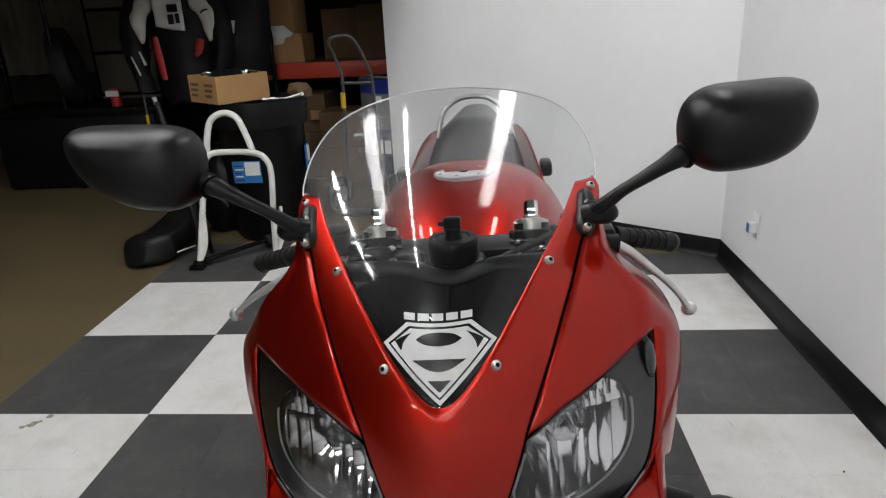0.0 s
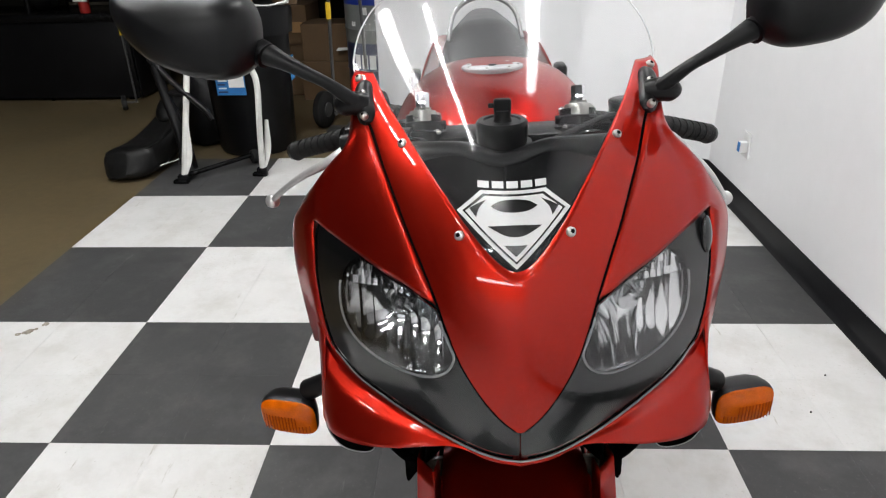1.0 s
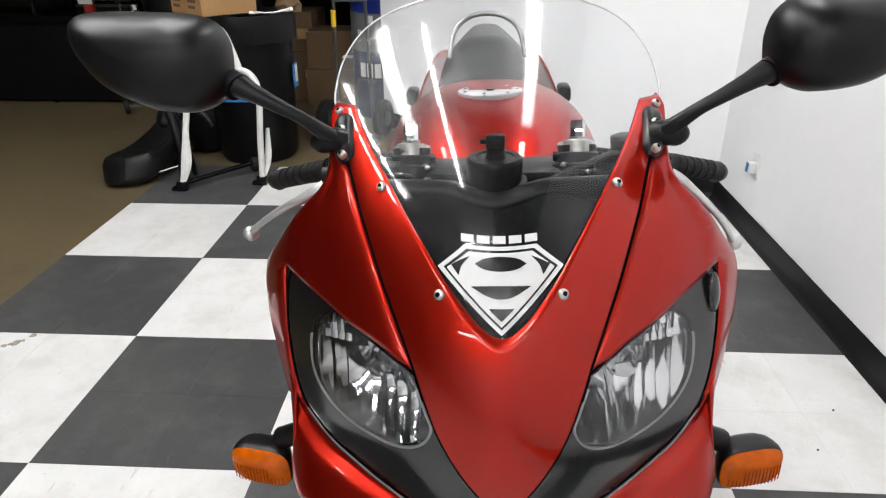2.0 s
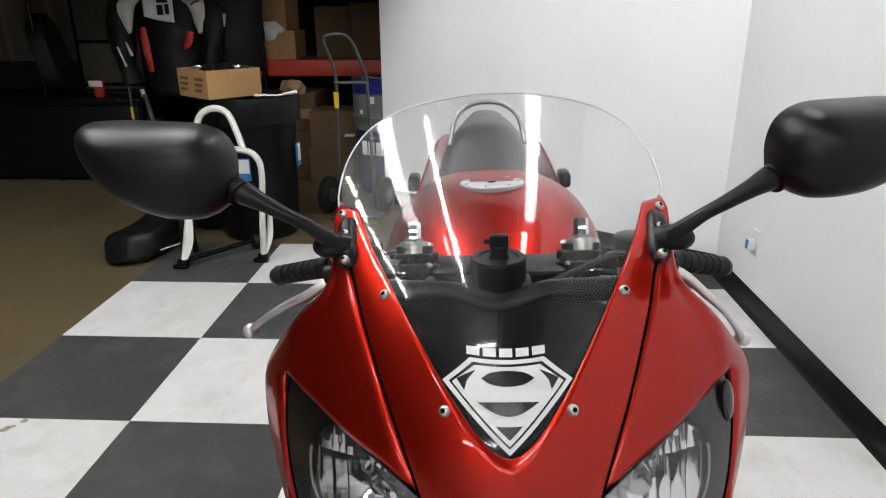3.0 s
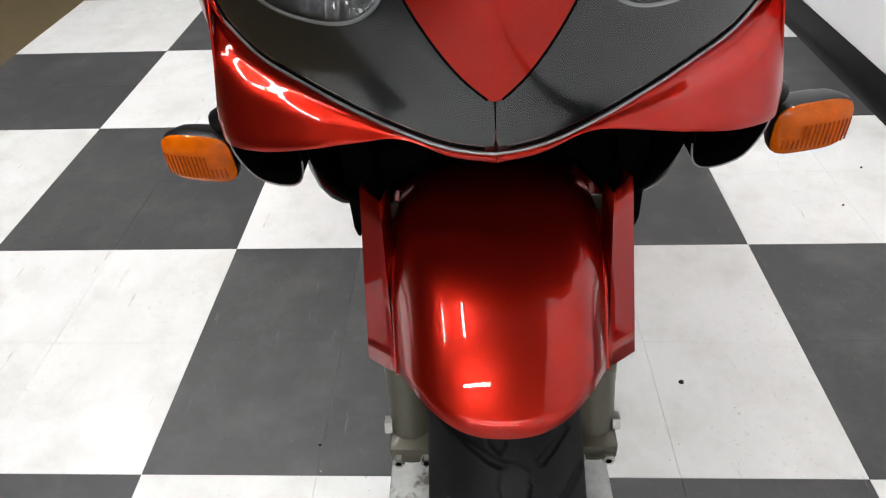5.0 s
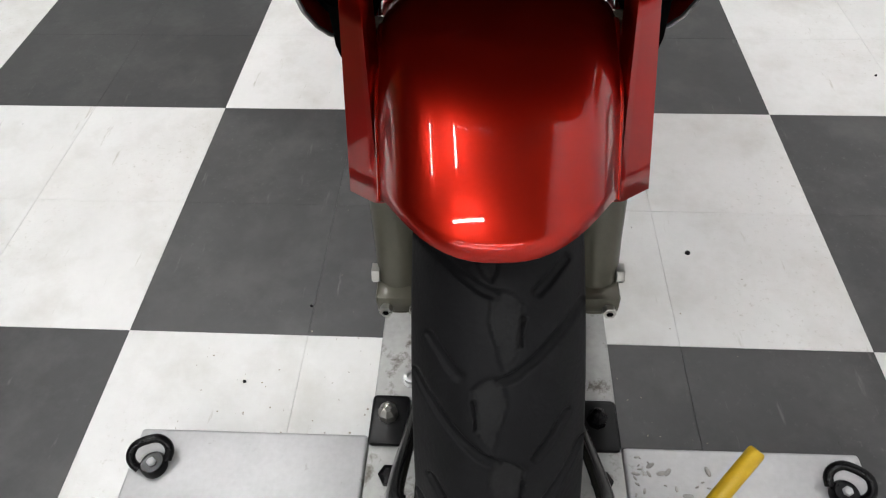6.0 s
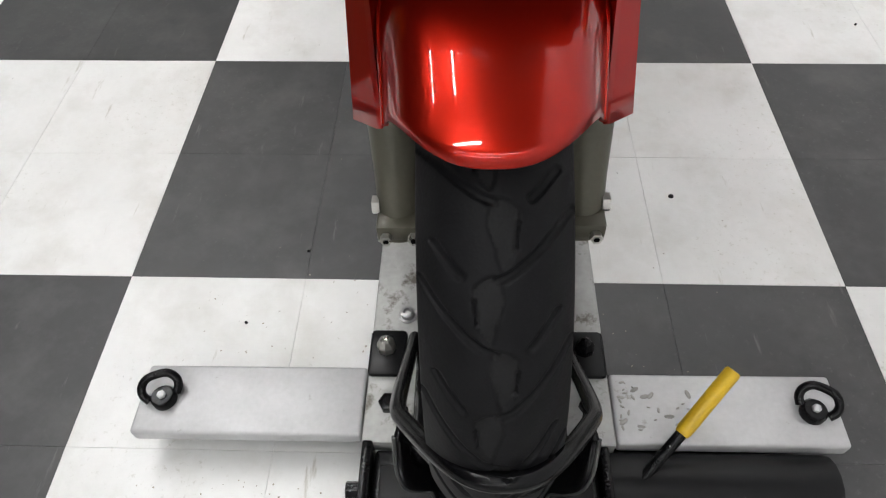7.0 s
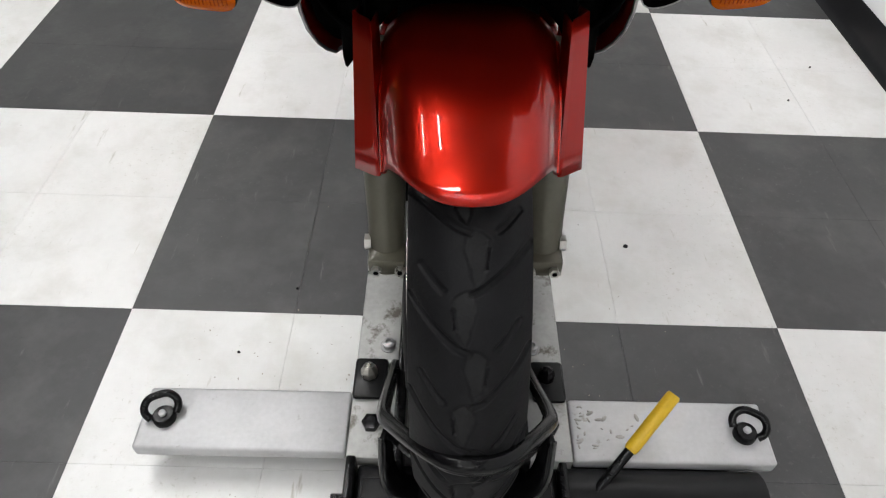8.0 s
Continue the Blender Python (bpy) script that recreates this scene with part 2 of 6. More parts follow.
def grid_bm(rows, closed=False, cap=False):
    """A quad sheet through rows of points."""
    bm = bmesh.new()
    vs = [[bm.verts.new(tuple(p)) for p in r] for r in rows]
    n = len(vs[0])
    for a, b in zip(vs, vs[1:]):
        for j in range(n if closed else n - 1):
            k = (j + 1) % n
            try:
                bm.faces.new((a[j], a[k], b[k], b[j]))
            except ValueError:
                pass
    if cap:
        bm.faces.new(vs[0][::-1])
        bm.faces.new(vs[-1])
    bmesh.ops.remove_doubles(bm, verts=bm.verts, dist=1e-5)
    bmesh.ops.recalc_face_normals(bm, faces=bm.faces)
    return bm


def tube_bm(pts, r, seg=12, n=None, cap=True, flat=1.0):
    """A swept tube; r is one radius or one for each given point."""
    rs = np.full(len(pts), r) if np.isscalar(r) else np.array(r, float)
    both = np.hstack([np.array(pts, float), rs[:, None]])
    both = crom(both, n) if n else both
    rows, up = [], None
    for i, q in enumerate(both):
        a, b = both[max(0, i - 1)][:3], both[min(len(both) - 1, i + 1)][:3]
        d = Vector(b - a).normalized()
        if up is None:
            up = Vector((0, 0, 1)) if abs(d.z) < 0.9 else Vector((0, 1, 0))
        side = d.cross(up).normalized()
        up = side.cross(d).normalized()
        c = Vector(q[:3])
        rows.append([c + side * math.cos(t) * q[3] + up * math.sin(t) * q[3] * flat for t in np.linspace(0, 2 * math.pi, seg, endpoint=False)])
    return grid_bm(rows, True, cap)


def lathe_bm(profile, seg=32, m=None, cap=True):
    """Turns a profile of (radius, height) round z."""
    rows = [[(r * math.cos(t), r * math.sin(t), h) for t in np.linspace(0, 2 * math.pi, seg, endpoint=False)] for r, h in profile]
    bm = grid_bm(rows, True, cap)
    if m is not None:
        bm.transform(m)
    return bm


def box_bm(x0, x1, y0, y1, z0, z1, bevel=0.0, seg=2):
    bm = bmesh.new()
    bmesh.ops.create_cube(bm, size=1)
    for v in bm.verts:
        v.co = ((x0 + x1) / 2 + v.co.x * (x1 - x0), (y0 + y1) / 2 + v.co.y * (y1 - y0), (z0 + z1) / 2 + v.co.z * (z1 - z0))
    if bevel:
        bmesh.ops.bevel(bm, geom=list(bm.edges), offset=bevel, segments=seg, profile=0.5, affect="EDGES")
    return bm


def join_bm(*bms):
    out = bmesh.new()
    for b in bms:
        me = bpy.data.meshes.new("tmp")
        b.to_mesh(me)
        b.free()
        out.from_mesh(me)
        bpy.data.meshes.remove(me)
    return out


def moved(bm, m):
    bm.transform(m)
    return bm


def mesh_of(name, bm, material, smooth=True, angle=40):
    me = bpy.data.meshes.new(name)
    bm.to_mesh(me)
    bm.free()
    me.materials.append(material)
    if smooth:
        me.polygons.foreach_set("use_smooth", [True] * len(me.polygons))
        me.set_sharp_from_angle(angle=radians(angle))
    return me


def outward(bm, way):
    """Turns a sheet so that it faces the given way."""
    way = Vector(way)
    if sum(f.normal.dot(way) * f.calc_area() for f in bm.faces) < 0:
        bmesh.ops.reverse_faces(bm, faces=bm.faces)
    return bm


def part(name, bm, material, parent, label="", smooth=True, thick=0.0, angle=40, way=(0, -1, 0.2)):
    if thick:
        outward(bm, way)
    ob = new(name, mesh_of(name, bm, material, smooth, angle))
    ob.parent = parent
    if thick:
        sd = ob.modifiers.new("thickness", "SOLIDIFY")
        sd.thickness, sd.offset = thick, -1
    return tagged(ob, label)


def thing(name, label, category, m=None, group="", kind=""):
    ob = new(name)
    ob.empty_display_size = 0.1
    if m is not None:
        ob.matrix_basis = m
    return tagged(ob, label, category, group, kind)


def solid(name, bm, material, label, category, kind="", group="", smooth=True):
    return tagged(new(name, mesh_of(name, bm, material, smooth)), label, category, group, kind)


# ---------------------------------------------------------------- the room
SQ = 0.6096
TILE = SQ / 2
WALL_X = 1.815
CORNER_Y = 2.06
END = Vector((-0.10, 3.40))

floor = solid("floor", box_bm(-9, 4, -9, 8, -0.2, -0.0035), M_CONCRETE, "brown sealed concrete workshop floor, partly laid with chequered tiles", "floor", "structure", smooth=False)


def wall(name, a, b, z0, z1, thick, material, label):
    """An upright wall from a to b on plan; its thickness lies to the left of that way."""
    d = (Vector(b) - Vector(a)).normalized()
    nrm = Vector((-d.y, d.x)) * thick
    bm = bmesh.new()
    foot = [Vector(a), Vector(b), Vector(b) + nrm, Vector(a) + nrm]
    lo = [bm.verts.new((p.x, p.y, z0)) for p in foot]
    hi = [bm.verts.new((p.x, p.y, z1)) for p in foot]
    bm.faces.new(lo[::-1]), bm.faces.new(hi)
    for i in range(4):
        bm.faces.new((lo[i], lo[(i + 1) % 4], hi[(i + 1) % 4], hi[i]))
    bmesh.ops.recalc_face_normals(bm, faces=bm.faces)
    return solid(name, bm, material, label, "wall", "structure", smooth=False)


wall("wall_east", (WALL_X, CORNER_Y + 0.1), (WALL_X, -7.2), -0.05, 3.42, 0.12, M_WALL, "smooth white painted drywall beside the motorcycle")
wall("wall_angled", END, (WALL_X, CORNER_Y), -0.05, 3.42, 0.12, M_WALL, "white painted partition set at an angle behind the motorcycle")
# South wall is unseen, kept white to throw light at the nose.
wall("wall_south", (WALL_X + 0.2, -7.0), (-9, -7.0), -0.05, 3.42, 0.12, M_WALL, "plain white showroom wall")
wall("wall_west", (-9, -9), (-9, 8), -0.05, 3.42, 0.12, M_DARKWALL, "workshop wall, coloured near-black to stand for shade")
wall("wall_north", (-9, 7.0), (4, 7.0), -0.05, 3.42, 0.12, M_DARKWALL, "wall behind the storage racks, coloured near-black for shade")
solid("ceiling", box_bm(-9, 4, -9, 8, 3.34, 3.44), M_CEIL, "dark open ceiling over the showroom", "ceiling", "structure", smooth=False)


def baseboard(name, a, b):
    """A rubber cove base with a small toe, along the foot of a wall."""
    a, b = Vector(a), Vector(b)
    d = (b - a).normalized()
    nrm = Vector((d.y, -d.x))
    prof = [(0.002, 0.102), (0.006, 0.104), (0.009, 0.098), (0.010, 0.03), (0.016, 0.010), (0.026, 0.0012), (0.002, 0.0012)]
    rows = [[(p.x + nrm.x * o, p.y + nrm.y * o, h) for o, h in prof] for p in (a, b)]
    return solid(name, grid_bm(rows, True, True), M_BASE, "black rubber cove base along a white wall", "baseboard", "structure")


# Unseen pale floor, added to bounce light onto the nose and lamps.
solid("floor_bounce", box_bm(-9, WALL_X - 0.03, -6.95, -5 * TILE - 0.002, -0.0034, -0.0006), M_PALEFLOOR, "unseen pale floor added before the tiles to bounce light", "floor", "structure", smooth=False)
baseboard("baseboard_east", (WALL_X, CORNER_Y - 0.004), (WALL_X, -6.95))
baseboard("baseboard_angled", END, (WALL_X - 0.004, CORNER_Y - 0.002))


# Unseen wall, added to block ceiling light from the storage end.
wall("wall_shade_header", (-9, 2.75), (END.x - 0.02, 2.75), 1.59, 3.42, 0.10, M_DARKWALL, "unseen wall added to keep ceiling light off the storage end")


# ceiling lights: strips of tubes that run from front to back, and two wide fixtures
M_LIT = glow("lit_fluorescent_tube", (0.99, 0.99, 0.985), 140.0)
M_PANEL = glow("lit_diffuser", (0.99, 0.99, 0.985), 36.0)
M_FRONT = glow("lit_front_diffuser", (0.99, 0.99, 0.985), 42.0)
M_PANEL_LOW = glow("dimmer_diffuser", (0.99, 0.99, 0.985), 27.0)


def ceiling_light(x, y, length, turned=False, wide=0.10, material=None, z=3.16):
    t = thing("ceiling_light", "white fluorescent ceiling fixture with a glowing diffuser", "ceiling light", pose(x, y, z, 0, 0, 90 if turned else 0), "ceiling lights")
    part("tray", box_bm(-wide / 2 - 0.012, wide / 2 + 0.012, -length / 2, length / 2, 0.05, 0.18, 0.01), M_OUTLET, t)
    part("diffuser", box_bm(-wide / 2, wide / 2, -length / 2 + 0.01, length / 2 - 0.01, 0.0, 0.049, 0.015), material or M_LIT, t)
    return t


K = 0.62


def over(x, y):
    """A place on the ceiling, drawn in towards the motorcycle's front."""
    return 0.6 + (x - 0.6) * K, -0.55 + (y + 0.55) * K


for k in range(6):
    ceiling_light(*over(-1.00, 2.42 - 0.61 * k), 0.575 * K, wide=0.065 * K)
for k in range(5):
    ceiling_light(*over(-2.95, 2.20 - 0.66 * k), 0.575 * K, wide=0.065 * K)
for k in range(2):
    ceiling_light(*over(-1.80, 2.55 - 1.26 * k), 1.25 * K, wide=0.25 * K, material=M_PANEL_LOW)
    ceiling_light(*over(1.50, 2.20 - 1.26 * k), 1.25 * K, wide=0.25 * K, material=M_PANEL)
ceiling_light(*over(-0.75, -2.35), 1.45 * K, True, wide=0.08 * K)
# the showroom behind: more rows across the room, out of view
for x in (-4.6, -3.2, -1.8, -0.4, 1.0):
    ceiling_light(*over(x, -7.6), 1.30 * K, True, wide=0.26 * K, material=M_FRONT)
# Nearer row is made up, added to brighten the motorcycle's front.
for x in (-2.4, -0.3, 1.3):
    ceiling_light(*over(x, -4.8), 1.25 * K, True, wide=0.20 * K, material=M_PANEL)


# ---------------------------------------------------------------- the motorcycle
bike = thing("motorcycle", "candy red sport motorcycle, front wheel clamped in a stand", "motorcycle", pose(0.6162, 0, 0, 0, -2.04, 0))

PROFILE = np.polyfit(np.array((0.60, 0.78, 0.827, 0.90, 0.977, 1.0, 1.058, 1.106, 1.155, 1.20, 1.30)) - 0.95, (-0.84, -0.858, -0.863, -0.850, -0.818, -0.803, -0.749, -0.669, -0.573, -0.46, -0.20), 6, w=(0.2, 1, 1, 1, 1, 1, 1, 1, 1, 1, 0.3))


def face(u, w):
    """How far forward the nose and screen lie at half-width u and height w."""
    return float(np.polyval(PROFILE, w - 0.95)) + 1.45 * (math.sqrt(u * u + 0.0004) ** 1.5 - 0.02 ** 1.5)


def skin(a, b, n, cols, off_a=0.0, off_b=0.0, bulge=0.0, ya=None, yb=None):
    """A sheet between two outlines (u, w) that lies on the face, a little proud or sunk."""
    a, b = crom(a, n), crom(b, n)
    rows = []
    for p, q in zip(a, b):
        r = []
        for t in np.linspace(0, 1, cols):
            u, w = p * (1 - t) + q * t
            y = face(u, w) + off_a * (1 - t) + off_b * t - bulge * 4 * t * (1 - t)
            r.append((u, y, w))
        rows.append(r)
    return rows


def mirrored(rows):
    return [[(-p[0], p[1], p[2]) for p in r] for r in rows]


V_EDGE = [(0.148, 1.110), (0.128, 1.088), (0.107, 1.068), (0.086, 1.047), (0.0655, 1.026), (0.0465, 1.0055), (0.025, 0.985), (0.010, 0.9745), (0, 0.972)]
CREASE = [(0.170, 1.1095), (0.175, 1.101), (0.171, 1.087), (0.162, 1.079), (0.146, 1.067), (0.131, 1.042), (0.116, 1.017), (0.102, 0.991), (0.088, 0.965), (0.075, 0.937), (0.066, 0.911), (0.055, 0.884), (0.040, 0.859), (0.022, 0.836), (0.006, 0.8205), (0, 0.8185)]
LENS_TOP = [(0.073, 0.930), (0.105, 0.943), (0.139, 0.951), (0.174, 0.960), (0.207, 0.969)]
LENS_OUT = [(0.208, 0.968), (0.215, 0.933), (0.214, 0.899), (0.209, 0.864), (0.198, 0.835), (0.170, 0.818), (0.136, 0.810), (0.102, 0.802), (0.068, 0.794), (0.035, 0.787), (0, 0.784)]

# the nose: one panel from ear to ear, round the screen and down to the beak
half = skin(V_EDGE, CREASE, 70, 16, 0.0, 0.001, 0.0012)
for r in half:
    d = Vector(r[-1]) - Vector(r[-2])
    d = Vector((d.x, 0, d.z)).normalized()
    q = Vector(r[-1])
    r += [tuple(q + d * 0.0005 + Vector((0, 0.0010, 0))), tuple(q + d * 0.0006 + Vector((0, 0.008, 0)))]
nose = join_bm(grid_bm(half), grid_bm(mirrored(half)))
bmesh.ops.remove_doubles(nose, verts=nose.verts, dist=2e-4)
bmesh.ops.recalc_face_normals(nose, faces=nose.faces)
part("nose_panel", nose, M_RED, bike, thick=0.003)
# Black strips along the crease put the shade of the panel gap into colour.
for sgn in (-1, 1):
    part("panel_seam_shade", grid_bm([[(sgn * (u + 0.0010 + k * 0.0013), face(u, w) + 0.0018, w - k * 0.001) for k in (-1, 0, 1)] for u, w in crom(CREASE[2:11], 40)]), M_VOID, bike, "black strip standing for shade in the gap between fairing panels", thick=0.001)

# the clear screen, with its polished edge
TOP = [(0.170, 1.104), (0.1755, 1.114), (0.174, 1.139), (0.160, 1.163), (0.138, 1.179), (0.111, 1.190), (0.083, 1.1975), (0.055, 1.2025), (0.027, 1.206), (0, 1.207)]
half = skin([(u * 1.06, w - 0.003) for u, w in V_EDGE], TOP, 40, 24, 0.004, 0.004)
screen_bm = join_bm(grid_bm(half), grid_bm(mirrored(half)))
bmesh.ops.remove_doubles(screen_bm, verts=screen_bm.verts, dist=2e-4)
bmesh.ops.recalc_face_normals(screen_bm, faces=screen_bm.faces)
screen = part("windscreen", screen_bm, M_SCREEN, bike, "clear plastic windscreen")
edge = [(u, face(u, w) + 0.004, w) for u, w in crom(TOP, 40)]
edge = edge + [(-p[0], p[1], p[2]) for p in edge[-2::-1]]
part("edge", tube_bm(edge, 0.0011, 6), M_RIM, screen, "polished pale edge")


def screw(u, w, parent, r=0.0050, off=-0.004, lift=0.0):
    """A domed socket screw that sits on the face."""
    e = 0.004
    n = Vector(((face(u + e, w) - face(u - e, w)) / (2 * e), -1, (face(u, w + e) - face(u, w - e)) / (2 * e))).normalized()
    m = Matrix.Translation((u, face(u, w) + off + lift, w)) @ n.to_track_quat("Z", "Y").to_matrix().to_4x4()
    s = part("screw", lathe_bm([(r, -0.003), (r, 0.0008), (r * 0.86, 0.0026), (r * 0.5, 0.0036), (r * 0.42, 0.0036)], 18, m), M_STEEL, parent, "domed steel screw")
    # A flat black disc stands for the shade in the hex recess.
    part("socket", lathe_bm([(r * 0.46, 0.0030), (r * 0.46, 0.0037), (r * 0.40, 0.0040)], 6, m), M_VOID, s)
    return s


for sgn in (-1, 1):
    for u, w in ((0.165, 1.1035), (0.1085, 1.0585), (0.0515, 0.9965)):
        screw(sgn * u, w, bike, off=-0.001)

# white decal low on the screen
def decal(outline, material, parent, off, name="decal_shape", rings=7, cols=0):
    """A flat sticker: a star-shaped outline filled in rings, laid on the face."""
    o = np.array(outline, float)
    k = max(1, int(48 / len(o)))
    dense = np.vstack([o[i] * (1 - t) + o[(i + 1) % len(o)] * t for i in range(len(o)) for t in np.linspace(0, 1, k, endpoint=False)])
    c = o.mean(0)
    rows = [[(u, face(u, w) + off, w) for u, w in c + (dense - c) * s] for s in np.linspace(0.001, 1, rings)]
    return part(name, grid_bm(rows, True), material, parent)


def sx(x, y):
    """Sticker units: x from -1 to 1 across the shield, y from 0 (top) to 1 (point)."""
    return (0.0535 * x, 1.0315 - 0.0585 * y)


OFF = 0.003
badge = decal([sx(-0.57, 0), sx(0.57, 0), sx(1, 0.29), sx(0, 1), sx(-1, 0.29)], M_DECALW, screen, OFF + (-0.0004), "shield_decal")
tagged(badge, "white shield decal with plain curved black bars")
decal([sx(-0.53, 0.04), sx(0.53, 0.04), sx(0.90, 0.28), sx(0, 0.93), sx(-0.90, 0.28)], M_DECALB, badge, OFF + (-0.0008))
decal([sx(-0.50, 0.065), sx(0.50, 0.065), sx(0.85, 0.28), sx(0, 0.895), sx(-0.85, 0.28)], M_DECALW, badge, OFF + (-0.0012))


def device(upper, lower, cols=6):
    """A black cut-out of the shield between two curves."""
    rows = skin([sx(*p) for p in upper], [sx(*p) for p in lower], 18, cols, OFF - 0.0016, OFF - 0.0016)
    part("decal_shape", grid_bm(rows), M_DECALB, badge)


# plain curved bars and a point
device([(-0.40, 0.19), (-0.25, 0.125), (0, 0.10), (0.25, 0.125), (0.40, 0.19)], [(-0.40, 0.195), (-0.25, 0.245), (0, 0.262), (0.25, 0.245), (0.40, 0.195)])
device([(-0.46, 0.445), (-0.2, 0.425), (0, 0.42), (0.2, 0.425), (0.46, 0.445)], [(-0.46, 0.45), (-0.2, 0.545), (0, 0.57), (0.2, 0.545), (0.46, 0.45)])
for s in (-1, 1):
    device([(s * 0.48, 0.11), (s * 0.65, 0.175), (s * 0.78, 0.235)], [(s * 0.50, 0.13), (s * 0.61, 0.23), (s * 0.66, 0.345)], 4)
device([(-0.20, 0.68), (0.20, 0.68)], [(-0.01, 0.82), (0.01, 0.82)], 4)
for k in range(5):
    x0 = -0.62 + k * 0.252
    decal([sx(x0, -0.115), sx(x0 + 0.20, -0.115), sx(x0 + 0.20, -0.03), sx(x0, -0.03)], M_DECALW, screen, OFF + (-0.0004), "lettering_bar", 3)

# side fairings: a cheek that rolls over into the flank behind it
for sgn in (-1, 1):
    flip = (lambda r: r) if sgn > 0 else mirrored
    front = crom([(0.172, 1.088), (0.169, 1.062), (0.177, 1.045), (0.195, 1.027), (0.213, 1.006), (0.218, 0.985), (0.2185, 0.960), (0.2185, 0.933), (0.2175, 0.899), (0.2135, 0.864), (0.207, 0.838)], 60)
    tip = int(np.argmin(abs(front[:, 1] - 0.9705)))
    inner = crom(CREASE[2:10] + [(0.0735, 0.930)], tip + 1)
    lens = crom([inner[-1], (0.105, 0.944), (0.139, 0.952), (0.174, 0.961), front[tip]], 101)
    m3 = crom([(0.175, -0.590, 1.072), (0.187, -0.590, 1.030), (0.209, -0.595, 0.997), (0.240, -0.602, 0.968), (0.262, -0.606, 0.938), (0.268, -0.606, 0.886), (0.265, -0.606, 0.830), (0.258, -0.612, 0.775)], 60)
    b3 = crom([(0.188, -0.47, 1.018), (0.203, -0.46, 0.986), (0.231, -0.44, 0.956), (0.260, -0.43, 0.928), (0.274, -0.42, 0.900), (0.276, -0.41, 0.855), (0.274, -0.41, 0.805), (0.268, -0.41, 0.755)], 60)
    face_rows, flank_rows = [], []
    for i in range(60):
        u, w = front[i]
        p = np.array((u, face(u, w) + 0.001, w))
        e = b3[i] + np.array((-0.006, 0.22, -0.10))
        if i <= tip:
            a = inner[i] + np.array((0.0013, -0.0006)) * min(1.0, i / 4, (tip - i) / 4)
            run = []
            for t in (0.0, 0.10, 0.25, 0.45, 0.65, 0.85):
                q = a * (1 - t) + front[i] * t + (lens[int(100 * t)] - lens[0] * (1 - t) - lens[-1] * t) * (i / tip) ** 3
                run.append(np.array((q[0], face(q[0], q[1]) + 0.0042 * max(0, 1 - 7 * t) ** 2 + 0.001 - 0.003 * math.sin(math.pi * t), q[1])))
        else:
            run = [np.array((u - 0.04, face(u - 0.04, w), w))]
        line = crom(run + [p, m3[i], b3[i], e], 300)
        cut = int(np.argmin(np.linalg.norm(line - p, axis=1)))
        flank_rows.append(crom(line[cut::6], 22))
        if i <= tip:
            face_rows.append(np.vstack([crom(line[:cut + 1:4] if cut > 12 else line[:cut + 1], 18)[:-1], line[cut]]))
    flank_rows = [np.vstack([f[:1], f[1:]]) for f in flank_rows]
    bm = join_bm(grid_bm(flip(face_rows)), grid_bm(flip(flank_rows)))
    bmesh.ops.remove_doubles(bm, verts=bm.verts, dist=6e-4)
    bmesh.ops.recalc_face_normals(bm, faces=bm.faces)
    fairing = part("side_fairing", bm, M_RED, bike, thick=0.003, way=(sgn, -1, 0), angle=60)
    # plain dark bars of the side lettering
    for i0, i1, j0, j1 in ((20, 22, 5, 13), (25, 27, 5, 13), (20, 27, 5, 6), (20, 27, 12, 13), (30, 32, 6, 14), (35, 37, 6, 14), (30, 37, 6, 7)):
        bars = [[tuple(np.array(flank_rows[i][j]) + np.array((0.0012, -0.0010, 0))) for j in range(j0, j1 + 1)] for i in range(i0, i1 + 1)]
        part("lettering_bar", grid_bm(flip(bars)), M_DARKRED, fairing, "dark red plain bar")

